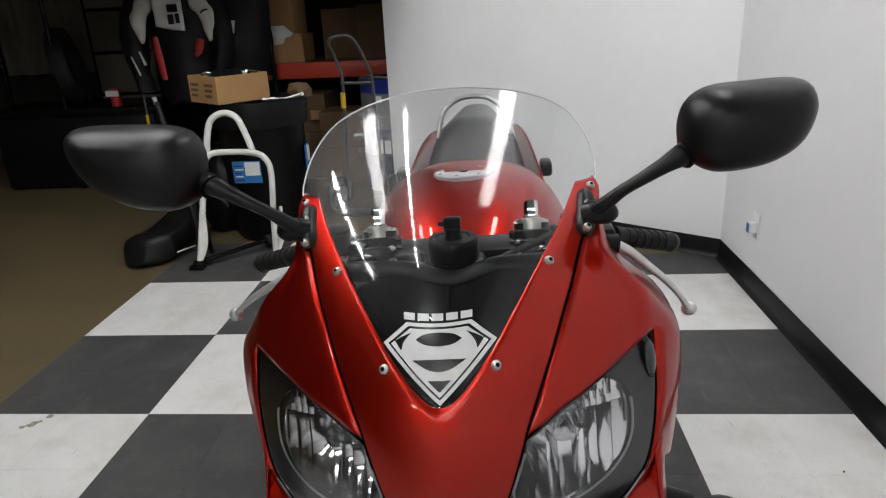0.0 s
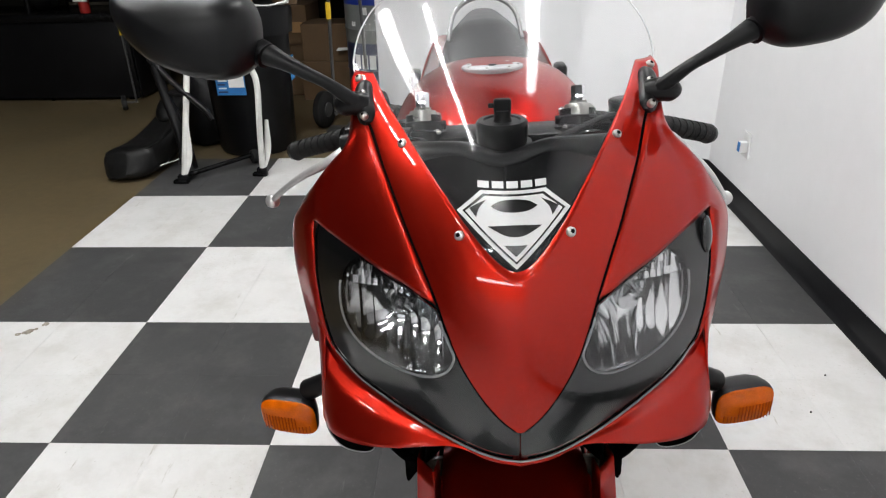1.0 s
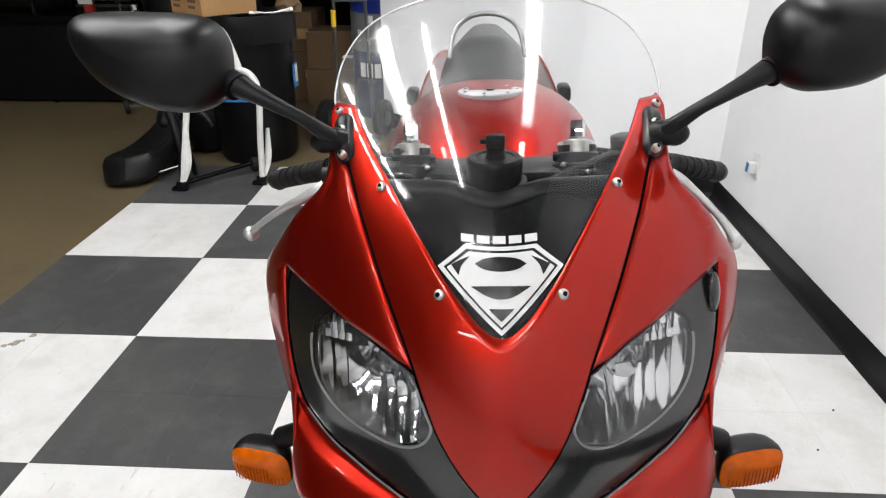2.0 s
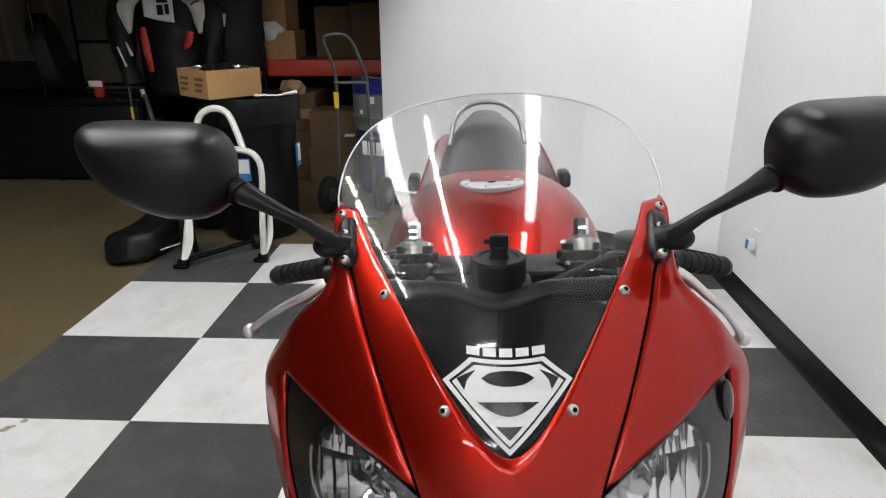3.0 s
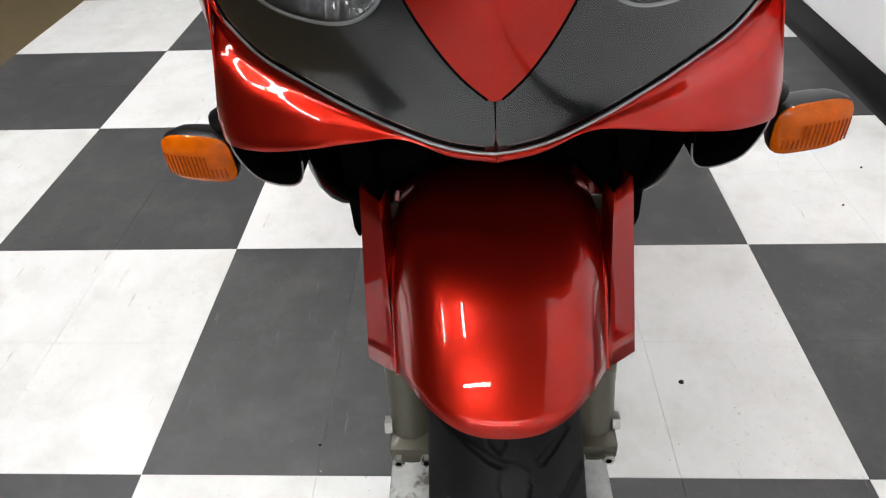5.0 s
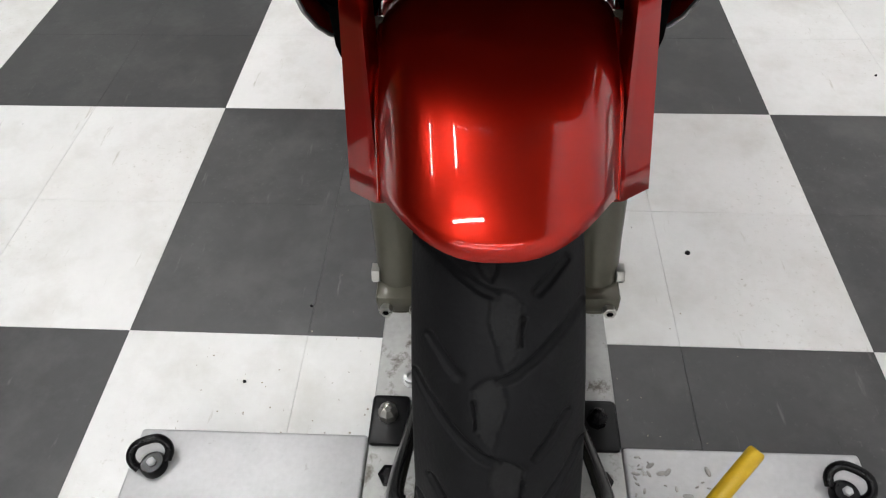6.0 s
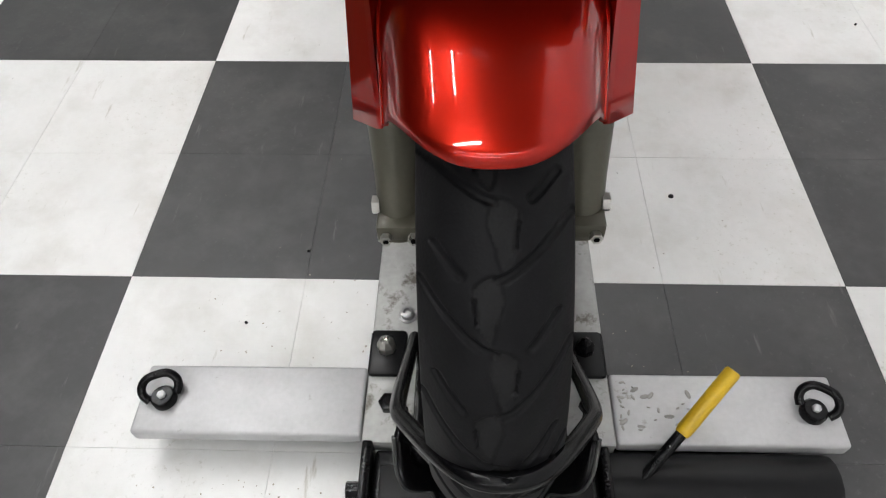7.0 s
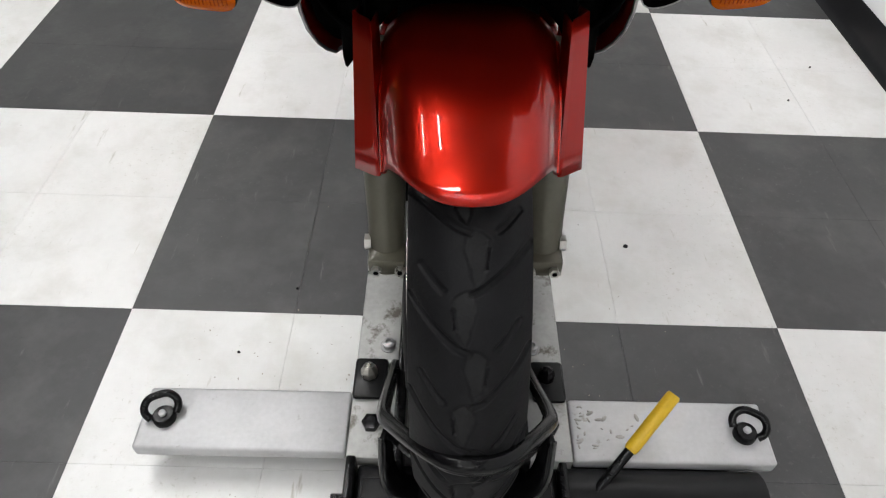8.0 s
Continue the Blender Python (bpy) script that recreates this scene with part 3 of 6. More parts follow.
# headlights: grey housing, bright bowl, clear cover
for sgn in (-1, 1):
    def at(u, w, off):
        return (sgn * u, face(u, w) + off, w)
    cx, cw = 0.1225, 0.901
    outline = crom(LENS_TOP[:-1] + LENS_OUT[:-1] + [(0.014, 0.7851), (0.004, 0.7843), (0.0006, 0.7848), (0.0004, 0.790), (0.0004, 0.801), (0.0004, 0.812), (0.0006, 0.8172), (0.002, 0.8188), (0.006, 0.8212), (0.022, 0.836), (0.040, 0.859), (0.055, 0.884), (0.066, 0.911), (0.071, 0.924), (0.073, 0.930)], 120)
    rim, edge_pts = [], []
    for u, w in outline:
        d = math.hypot(u - cx, w - cw)
        k = min(1 / (abs((u - cx) / 0.0630) ** 2.5 + abs((w - cw) / (0.0560 if w > cw else 0.0485)) ** 2.5) ** 0.4, (d - 0.004) / d)
        rim.append((cx + (u - cx) * k, cw + (w - cw) * k))
    lamp = part("headlight", grid_bm([[at(u * (1 - t) + r[0] * t, w * (1 - t) + r[1] * t, 0.0055 + 0.003 * t) for t in np.linspace(0, 1, 14)] for (u, w), r in list(zip(outline, rim)) + [(outline[0], rim[0])]]), M_GREY, bike, "smoked grey headlight unit")
    # bowl: shallow paraboloid with upright flutes
    rows = []
    for (u, w) in rim:
        r = []
        for t in np.linspace(0, 1, 14):
            du, dw = (u - cx) * (1 - t), (w - cw) * (1 - t)
            y = face(cx + du, cw + dw) * (1 - t) + (face(cx, cw)) * t + 0.009 + 0.050 * (1 - (1 - t) ** 2)
            r.append((sgn * (cx + du), y, cw + dw))
        rows.append(r)
    part("reflector", grid_bm(rows + rows[:1]), M_REFLECT, lamp, "mirror-bright lamp bowl")
    # facets: upright strips of uneven width, with small stepped bricks above them on the outer side
    poly = [(cx + (u - cx) * 0.965, cw + (w - cw) * 0.965) for u, w in rim]

    def reach(u):
        hits = [a[1] + (b[1] - a[1]) * (u - a[0]) / (b[0] - a[0]) for a, b in zip(poly, poly[1:] + poly[:1]) if (a[0] - u) * (b[0] - u) < 0]
        return (min(hits), max(hits)) if len(hits) > 1 else None

    def facet(u0, u1, low, high, bulge, lean, nod, cols=6, steps=16, power=2.0, depth=0.036, flat=0.0):
        """One mirror facet of the bowl between two widths and two heights, slightly rounded and turned."""
        rows = []
        for f in np.linspace(0.02, 0.98, cols):
            u = u0 + (u1 - u0) * f
            lim = reach(u)
            if lim is None:
                continue
            lo, hi = max(lim[0], low), min(lim[1], high)
            if hi - lo < 0.002:
                continue
            col = []
            for g in np.linspace(0, 1, steps):
                w = lo + (hi - lo) * g
                v = u + flat * (0.5 * (u0 + u1) - u)
                du, dw = v - cx, w - cw
                t = max(0.0, 1 - math.hypot(du / 0.0640, dw / (0.0560 if dw > 0 else 0.0490)))
                y = face(v, w) * (1 - t) + face(cx, cw) * t + 0.007 + depth * (1 - (1 - t) ** power)
                y += bulge * (2 * f - 1) ** 2 + lean * (f - 0.5) + nod * (g - 0.5)
                col.append((sgn * u, y, w))
            rows.append(col)
        if len(rows) > 2:
            part("flute", grid_bm(rows), M_REFLECT, lamp)
    wobble = random.Random(11 if sgn > 0 else 23)
    edges = np.cumsum([0, 0.0125, 0.0100, 0.0140, 0.0110, 0.0150, 0.0125, 0.0140, 0.0150, 0.0220]) + cx - 0.0640
    for k, (u0, u1) in enumerate(zip(edges, edges[1:])):
        brick = cw + 0.020 if k > 4 else 9.0
        facet(u0, u1, 0.0, brick, 0.0014 if sgn > 0 or k < 5 else 0.0004, wobble.uniform(-0.0010, 0.0010) + (0.003 if sgn < 0 and k > 6 else 0.0), wobble.uniform(-0.0015, 0.0015), power=1.25 if k < 6 else 1.9, **(dict(depth=0.026, flat=0.95) if sgn < 0 and 0 < k < 5 else {}))
        if k > 4:
            for j in range(4):
                m_ = 0.5 * (u0 + u1)
                for c0, c1 in ((u0, m_), (m_, u1)):
                    facet(c0, c1, cw + 0.0205 + 0.0085 * j, cw + 0.0285 + 0.0085 * j, 0.0008, wobble.uniform(-0.0016, 0.0016), wobble.uniform(0.001, 0.003), 4, 5)
    part("bulb_shield", lathe_bm([(0.001, -0.017), (0.006, -0.016), (0.0105, -0.012), (0.012, -0.006), (0.012, 0.012), (0.009, 0.016), (0.004, 0.017)], 20, Matrix.Translation((sgn * 0.110, face(0.110, 0.917) + 0.026, 0.917)) @ pose(0, 0, 0, 90, 0, 0)), M_REFLECT, lamp)
    part("cover", grid_bm([[at(u * (1 - t) + cx * t, w * (1 - t) + cw * t, 0.0015) for t in np.linspace(0, 0.985, 12)] for u, w in list(outline) + [outline[0]]]), M_COVER, lamp, "clear headlight cover")
    # thin black gasket round the unit
    near = [i for i, (u, w) in enumerate(outline) if u < 0.008]
    for run in (outline[:near[0] + 1], outline[near[-1]:]):
        part("gasket", tube_bm([at(u, w, 0.002) for u, w in run], 0.0014, 6), M_VOID, lamp)
    part("edge_bead", tube_bm([at(u, w - 0.0022, -0.0004) for u, w in crom(LENS_OUT[4:], 40)], 0.0011, 6), M_TUBE, lamp, "thin pale bead under the lens")
    part("bezel", grid_bm([[at(cx + (u - cx) * k, cw + (w - cw) * k, o) for k, o in ((1.015, 0.005), (1.0, 0.0035), (0.975, 0.0036), (0.960, 0.008), (0.955, 0.016))] for u, w in rim + rim[:1]]), M_CHROME, lamp)
    low_rim = [p for p in rim if p[1] < cw + 0.022]
    turn = max(range(len(low_rim)), key=lambda i: math.dist(low_rim[i], low_rim[i - 1]))
    low_rim = low_rim[turn:] + low_rim[:turn]
    part("rim_edge", tube_bm([at(u, w, 0.0032) for u, w in low_rim], 0.0013, 6), M_RIM, lamp, "pale moulded rim round the bowl")
    if sgn > 0:
        pad = lathe_bm([(math.sin(t), -math.cos(t)) for t in np.linspace(0.05, math.pi - 0.05, 12)], 18, Matrix.Translation((0.2085, face(0.2085, 0.946) - 0.001, 0.946)) @ pose(0, 0, 0, -10, 4, 45) @ Matrix.Diagonal((0.0085, 0.0055, 0.021, 1)))
        part("rubber_pad", pad, M_GLOSSBLACK, lamp)

# lower wings with the ducts under them
for sgn in (-1, 1):
    flip = (lambda r: r) if sgn > 0 else mirrored
    top = crom([(0.213, 0.848), (0.209, 0.838), (0.197, 0.827), (0.170, 0.8135), (0.136, 0.8055), (0.102, 0.7975), (0.068, 0.7895), (0.035, 0.7825), (0, 0.7795)], 40)
    low = crom([(0.2215, -0.748, 0.748), (0.203, -0.782, 0.754), (0.168, -0.810, 0.763), (0.128, -0.828, 0.7735), (0.094, -0.834, 0.780), (0.062, -0.842, 0.7855), (0.03, -0.853, 0.7775), (0, -0.858, 0.774)], 40)
    rows = []
    for (u, w), q in zip(top, low):
        p = np.array((u, face(u, w) + 0.0, w))
        r = []
        for t in np.linspace(0, 1, 26):
            m = p * (1 - t) + q * t
            size = min(1, np.linalg.norm(p - q) / 0.06)
            m[1] += (0.012 * np.interp(t, (0, 0.07, 0.13, 0.20, 0.28, 0.34, 0.42, 0.80, 0.90, 0.96, 1), (0, 0.55, 0.9, 1.0, 0.55, 0.1, -0.15, -0.50, -0.45, -0.25, -0.1))) * size
            r.append(m)
        r.append(q + np.array((0, 0.012, -0.003)))
        r.append(q + np.array((0, 0.040, 0.0)))
        rows.append(r)
    wing = part("lower_wing", grid_bm(flip(rows)), M_RED, bike, thick=0.002)
    side = [[(0.213, face(0.213, 0.848), 0.848), (0.236, -0.67, 0.850), (0.250, -0.58, 0.83), (0.258, -0.43, 0.79)],
            [(0.216, -0.742, 0.795), (0.236, -0.67, 0.795), (0.250, -0.58, 0.778), (0.258, -0.43, 0.735)],
            [(0.2215, -0.748, 0.748), (0.238, -0.68, 0.744), (0.251, -0.58, 0.727), (0.257, -0.43, 0.685)],
            [(0.217, -0.736, 0.745), (0.232, -0.67, 0.738), (0.244, -0.58, 0.720), (0.247, -0.43, 0.675)]]
    part("wing_side", grid_bm(flip([crom(r, 14) for r in zip(*[crom(s, 12) for s in side])])), M_RED, wing, thick=0.002, way=(sgn, 0, 0))
    # duct mouths: an outer scoop and a deeper inner one, each with a thin worn lip
    outer_mouth = crom([(0.2215, -0.744, 0.747), (0.219, -0.743, 0.722), (0.208, -0.742, 0.699), (0.193, -0.741, 0.689), (0.178, -0.740, 0.686), (0.169, -0.740, 0.691), (0.164, -0.742, 0.708), (0.161, -0.748, 0.752)], 28)
    inner_mouth = crom([(0.159, -0.740, 0.752), (0.160, -0.735, 0.712), (0.153, -0.735, 0.691), (0.141, -0.735, 0.673), (0.128, -0.735, 0.661), (0.116, -0.735, 0.658), (0.107, -0.735, 0.668), (0.104, -0.74, 0.72)], 28)
    for mouth, drop in ((outer_mouth, 0.10), (inner_mouth, 0.55)):
        mid = mouth.mean(0)
        rows = [[(mid[0] + (p[0] - mid[0]) * (1 - 1.1 * y), p[1] + y, p[2] - drop * y * (0.4 if y > 0.1 else 0.7)) for p in mouth] for y in np.linspace(0, 0.19, 8)]
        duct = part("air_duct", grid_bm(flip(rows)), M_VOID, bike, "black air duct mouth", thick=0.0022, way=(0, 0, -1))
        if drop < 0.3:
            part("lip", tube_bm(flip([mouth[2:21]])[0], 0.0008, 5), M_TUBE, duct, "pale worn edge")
# Added black sheet and block stand for the dark space under the nose.
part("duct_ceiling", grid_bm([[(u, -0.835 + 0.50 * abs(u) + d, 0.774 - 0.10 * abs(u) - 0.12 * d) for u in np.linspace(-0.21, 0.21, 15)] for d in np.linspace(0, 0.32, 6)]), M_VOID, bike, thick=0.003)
part("radiator_fill", box_bm(-0.16, 0.16, -0.50, -0.46, 0.42, 0.76, 0.008), M_VOID, bike)
part("engine", join_bm(box_bm(-0.17, 0.17, -0.40, 0.10, 0.24, 0.72, 0.03), lathe_bm([(0.10, -0.19), (0.11, -0.17), (0.11, 0.17), (0.10, 0.19)], 24, Matrix.Translation((0, -0.1, 0.36)) @ pose(0, 0, 0, 0, 90, 0))), M_BLACK, bike)

# belly fairing shells
for sgn in (-1, 1):
    flip = (lambda r: r) if sgn > 0 else mirrored
    rows = []
    for y in np.linspace(-0.52, 0.30, 12):
        k = (y + 0.52) / 0.82
        rows.append(crom([(0.222 + 0.02 * k, y, 0.70 - 0.05 * k), (0.218 + 0.02 * k, y - 0.02 * (1 - k), 0.57 - 0.05 * k), (0.196 + 0.01 * k, y + 0.03 * (1 - k), 0.49 - 0.10 * k), (0.176, y + 0.10 * (1 - k), 0.46 - 0.17 * k), (0.12, y + 0.2 * (1 - k), 0.36 - 0.12 * k)], 16))
    belly = part("belly_fairing", grid_bm(flip(rows)), M_RED, bike, thick=0.003, way=(sgn, 0, -0.3))
    part("lip", tube_bm(flip([rows[0]])[0], 0.003, 6), M_TUBE, belly, "pale worn edge")
    # Added black sheet stands for the dark space inside the shell.
    edge = [Vector(p) + Vector((-0.010, 0.018, 0.008)) for p in rows[0]]
    part("liner", grid_bm(flip([[tuple(p.lerp(Vector((0.02, p.y, max(p.z, 0.5))), t)) for t in (0, 0.5, 1)] for p in edge])), M_VOID, belly, "added black sheet standing for the dark inside the belly", thick=0.002)

# turn signals
def rounded(c, p=0.55):
    return float(np.sign(c)) * abs(c) ** p


SIG_X = {-1: 0.304, 1: 0.3115}
SIG_Z = {-1: 0.658, 1: 0.662}
for sgn in (-1, 1):
    sig = part("turn_signal", tube_bm([(sgn * 0.232, -0.640, 0.722), (sgn * 0.276, -0.622, 0.690)], (0.013, 0.015), 14), M_BLACK, bike, "amber turn signal on a black stem")

    def ring(k, y, lift=0.0, kz=None):
        kz = k if kz is None else kz
        return [(sgn * (SIG_X[sgn] + 0.0400 * k * rounded(math.cos(a))), y + 0.0085 * k * rounded(math.cos(a)), SIG_Z[sgn] + lift + 0.0270 * kz * rounded(math.sin(a))) for a in np.linspace(0, 2 * math.pi, 36, endpoint=False)]
    part("lens", grid_bm([ring(k, -0.6410 - 0.010 * (1 - k ** 4)) for k in (0.02, 0.3, 0.55, 0.75, 0.88, 0.95, 0.985, 1.0)] + [ring(1.0, -0.6410), ring(1.0, -0.6330)], True), M_AMBER, sig, "ribbed amber lens")
    for k in range(15):
        dx = -0.0325 + k * 0.0046
        lo, hi = (-0.012, 0.012) if 3 < k else (-0.012, -0.002)
        pts = []
        for dz in np.linspace(lo, hi, 7):
            r = (abs(dx / 0.0400) ** 3.6 + abs(dz / 0.0270) ** 3.6) ** (1 / 3.6)
            pts.append((sgn * (SIG_X[sgn] + dx), -0.6464 - 0.010 * (1 - r ** 4) + 0.0085 * dx / 0.040, SIG_Z[sgn] + dz))
        part("lens_rib", tube_bm(pts, 0.0008, 6), M_AMBERDEEP, sig)
    part("housing", grid_bm([ring(1.005, -0.6390), ring(1.03, -0.6370), ring(1.03, -0.6290), ring(0.97, -0.6190, 0.0, 0.95), ring(0.86, -0.6090, 0.001, 0.82), ring(0.62, -0.5990, 0.002, 0.6), ring(0.2, -0.5950, 0.002, 0.3)], True, True), M_BLACK, sig)

# mirrors
for sgn in (-1, 1):
    mir = thing("mirror", "", "", None)
    mir.parent = bike

    def s3(p):
        return (sgn * p[0], p[1], p[2])
    part("stalk", tube_bm([s3(p) for p in ((0.156, -0.634, 1.083), (0.172, -0.642, 1.098), (0.190, -0.646, 1.113), (0.210, -0.645, 1.124), (0.232, -0.642, 1.1355), (0.252, -0.637, 1.1445), (0.272, -0.628, 1.148))], (0.009, 0.0080, 0.0066, 0.0072, 0.0090, 0.0120, 0.010), 14, 30), M_BLACK, mir)
    part("collar", tube_bm([s3(p) for p in ((0.250, -0.640, 1.1425), (0.259, -0.635, 1.147))], 0.0138, 16), M_BLACK, mir)
    foot = [(u, face(u, w) + 0.003, w) for u, w in crom([(0.1568, 1.1000), (0.1555, 1.090), (0.1525, 1.079), (0.1475, 1.0670)], 12)]
    part("base", tube_bm([s3(p) for p in foot], [0.005, 0.0095, 0.0112, 0.0116, 0.0116, 0.0116, 0.0116, 0.0116, 0.0116, 0.0112, 0.0095, 0.005], 18), M_BLACK, mir)
    part("pivot", tube_bm([s3(p) for p in ((0.153, -0.630, 1.083), (0.166, -0.634, 1.087), (0.179, -0.632, 1.084), (0.184, -0.630, 1.081))], (0.013, 0.013, 0.0115, 0.006), 14, 10), M_BLACK, mir)
    for u, w in ((0.1565, 1.0940), (0.1525, 1.0770)):
        screw(sgn * u, w, mir, r=0.0044, off=-0.0155)
    # shell: blunt and deep inside, long and drooping outwards, flat along the top
    if sgn > 0:
        loop = [(0.249, 1.150), (0.248, 1.174), (0.257, 1.196), (0.280, 1.2085), (0.321, 1.2105), (0.368, 1.2095), (0.383, 1.199), (0.3845, 1.178), (0.368, 1.148), (0.333, 1.130), (0.285, 1.125), (0.262, 1.134), (0.249, 1.150)]
    else:
        loop = [(0.256, 1.152), (0.256, 1.180), (0.268, 1.200), (0.294, 1.2085), (0.340, 1.2115), (0.388, 1.2125), (0.4145, 1.2075), (0.411, 1.180), (0.382, 1.146), (0.328, 1.123), (0.285, 1.121), (0.263, 1.134), (0.256, 1.152)]
    loop = crom(loop, 49)[:-1]
    mid = loop.mean(0)
    rows = []
    for d, k in ((-0.028, 0.05), (-0.0268, 0.3), (-0.0225, 0.55), (-0.015, 0.76), (-0.004, 0.90), (0.010, 0.975), (0.024, 1.0), (0.033, 1.0), (0.031, 0.95)):
        rows.append([s3((mid[0] + (u - mid[0]) * k, -0.646 + d + 0.12 * (u - mid[0]) * k + 0.16 * (w - mid[1]) * k, mid[1] + (w - mid[1]) * k)) for u, w in loop])
    part("housing", grid_bm(rows, True, True), M_BLACK, mir, "matt black mirror shell")
    inner = [(p[0], p[1] + 0.0006, p[2]) for p in rows[-1]]
    part("glass", grid_bm([inner, [(sgn * mid[0] + (p[0] - sgn * mid[0]) * 0.01, -0.614, mid[1] + (p[2] - mid[1]) * 0.01) for p in inner]], True), M_CHROME, mir)

# cockpit: black inner cowl, switch, clamp, caps
half = []
for p, q in zip(crom(V_EDGE[2:], 24), crom([(0.132, 0.986), (0.114, 0.994), (0.097, 1.004), (0.075, 1.013), (0.05, 1.014), (0.028, 1.0065), (0.012, 1.0035), (0, 1.0030)], 24)):
    a = Vector((p[0], face(p[0], p[1]) + 0.014, p[1] - 0.008))
    b = Vector((q[0], -0.588, q[1]))
    c = Vector((q[0] * 0.97, -0.570, q[1] - 0.020))
    row = [a.lerp(b, t) + Vector((0, 0, -0.012 * math.sin(math.pi * t))) for t in np.linspace(0, 1, 12)]
    half.append(row + [b + Vector((0, 0.006, -0.001)), c])
part("inner_cowl", join_bm(grid_bm(half), grid_bm(mirrored(half))), M_COWL, bike, thick=0.003)
part("cowl_pad", tube_bm([(u, -0.590 + 0.10 * abs(u), 0.996 + 0.0070 * (1 - math.cos(2 * math.pi * min(abs(u), 0.060) / 0.12))) for u in np.linspace(-0.128, 0.128, 40)], 0.0160, 14, flat=0.85), M_BLACK, bike, "black padded cowl edge")
sw = part("ignition_switch", lathe_bm([(0.031, -0.035), (0.0325, -0.006), (0.0325, 0.002), (0.0300, 0.005), (0.024, 0.005), (0.022, 0.003)], 28, Matrix.Translation((0.0, -0.537, 1.030))), M_BLACK, bike)
part("key", join_bm(lathe_bm([(0.012, 0), (0.0105, 0.004), (0.0105, 0.014)], 20, Matrix.Translation((0.001, -0.535, 1.033))), box_bm(-0.010, 0.012, -0.541, -0.530, 1.044, 1.061, 0.003), box_bm(-0.017, -0.008, -0.539, -0.534, 1.050, 1.056, 0.002)), M_BLACK, sw)
part("top_clamp", join_bm(box_bm(-0.13, 0.13, -0.520, -0.455, 0.990, 1.010, 0.008), box_bm(-0.04, 0.04, -0.56, -0.46, 0.985, 1.007, 0.008)), M_BLACK, bike)
for sgn in (-1, 1):
    cap = part("fork_cap", lathe_bm([(0.0185, -0.02), (0.0185, 0.003), (0.0170, 0.006), (0.0115, 0.007), (0.0115, 0.010)], 24, Matrix.Translation((sgn * 0.102, -0.487, 1.031)) @ pose(0, 0, 0, -20, 0, 0)), M_STEEL, bike)
    part("adjuster", lathe_bm([(0.0090, 0.008), (0.0090, 0.028), (0.0075, 0.030)], 6, Matrix.Translation((sgn * 0.102, -0.487, 1.031)) @ pose(0, 0, 0, -20, 0, 0)), M_CHROME, cap)
    part("clip_clamp", lathe_bm([(0.033, -0.018), (0.034, 0), (0.033, 0.008), (0.0265, 0.010), (0.0265, 0.021), (0.0235, 0.023), (0.0235, 0.031), (0.020, 0.032)], 20, Matrix.Translation((sgn * 0.102, -0.492, 1.000)) @ pose(0, 0, 0, -20, 0, 0)), M_BLACK, bike)
    # handlebar, grip, lever, switch pod
    def s3(p):
        return (sgn * p[0], p[1], p[2])
    bar = part("handlebar", tube_bm([s3(p) for p in ((0.115, -0.512, 1.012), (0.18, -0.486, 1.006), (0.303, -0.4105, 0.966))], 0.011, 12), M_BLACK, bike)
    part("grip", tube_bm([s3(p) for p in ((0.210, -0.468, 1.000), (0.223, -0.460, 0.996), (0.26, -0.437, 0.982), (0.288, -0.4195, 0.9715), (0.299, -0.412, 0.967))], (0.0155, 0.0132, 0.0125, 0.0128, 0.0145), 18, 24), M_RUBBER, bar, "ribbed black rubber grip")
    for k in range(6):
        c = 0.226 + k * 0.0115
        part("grip_rib", tube_bm([s3((c, -0.459 + (c - 0.225) * 0.62, 0.9955 - (c - 0.225) * 0.37)), s3((c + 0.0070, -0.4547 + (c - 0.225) * 0.62, 0.9929 - (c - 0.225) * 0.37))], 0.0136, 18), M_RUBBER, bar)
    part("bar_end", tube_bm([s3(p) for p in ((0.299, -0.412, 0.967), (0.306, -0.4075, 0.9645))], (0.0145, 0.012), 16), M_BLACK, bar)
    part("switch_pod", join_bm(moved(box_bm(-0.022, 0.022, -0.024, 0.024, -0.022, 0.022, 0.008), Matrix.Translation(s3((0.188, -0.475, 1.000)))), tube_bm([s3((0.165, -0.505, 1.008)), s3((0.210, -0.50, 1.000))], 0.014, 12)), M_BLACK, bar)
    part("reservoir", lathe_bm([(0.019, 0), (0.021, 0.004), (0.021, 0.026), (0.022, 0.027), (0.022, 0.033), (0.018, 0.035)], 20, Matrix.Translation(s3((0.160, -0.500, 1.010)))), M_BLACK, bar)
    if sgn > 0:
        blade = [(0.186, -0.490, 1.012), (0.204, -0.502, 1.003), (0.226, -0.502, 0.990), (0.252, -0.498, 0.966), (0.279, -0.490, 0.939), (0.298, -0.482, 0.914), (0.309, -0.476, 0.896)]
    else:
        blade = [(0.195, -0.490, 1.002), (0.216, -0.502, 0.989), (0.240, -0.502, 0.974), (0.262, -0.498, 0.963), (0.285, -0.492, 0.949), (0.308, -0.484, 0.932), (0.324, -0.477, 0.918)]
    lever = part("lever", tube_bm([s3(p) for p in blade], (0.007, 0.008, 0.008, 0.007, 0.006, 0.0055, 0.006), 12, 36, flat=0.75), M_LEVER, bar, "polished alloy lever with a ball end")
    end = s3((blade[-1][0] + 0.004, blade[-1][1] + 0.004, blade[-1][2] - 0.005))
    part("lever_ball", moved(lathe_bm([(0.0105 * math.sin(t), -0.0105 * math.cos(t)) for t in np.linspace(0.02, math.pi - 0.02, 12)], 16), Matrix.Translation(end)), M_LEVER, lever)
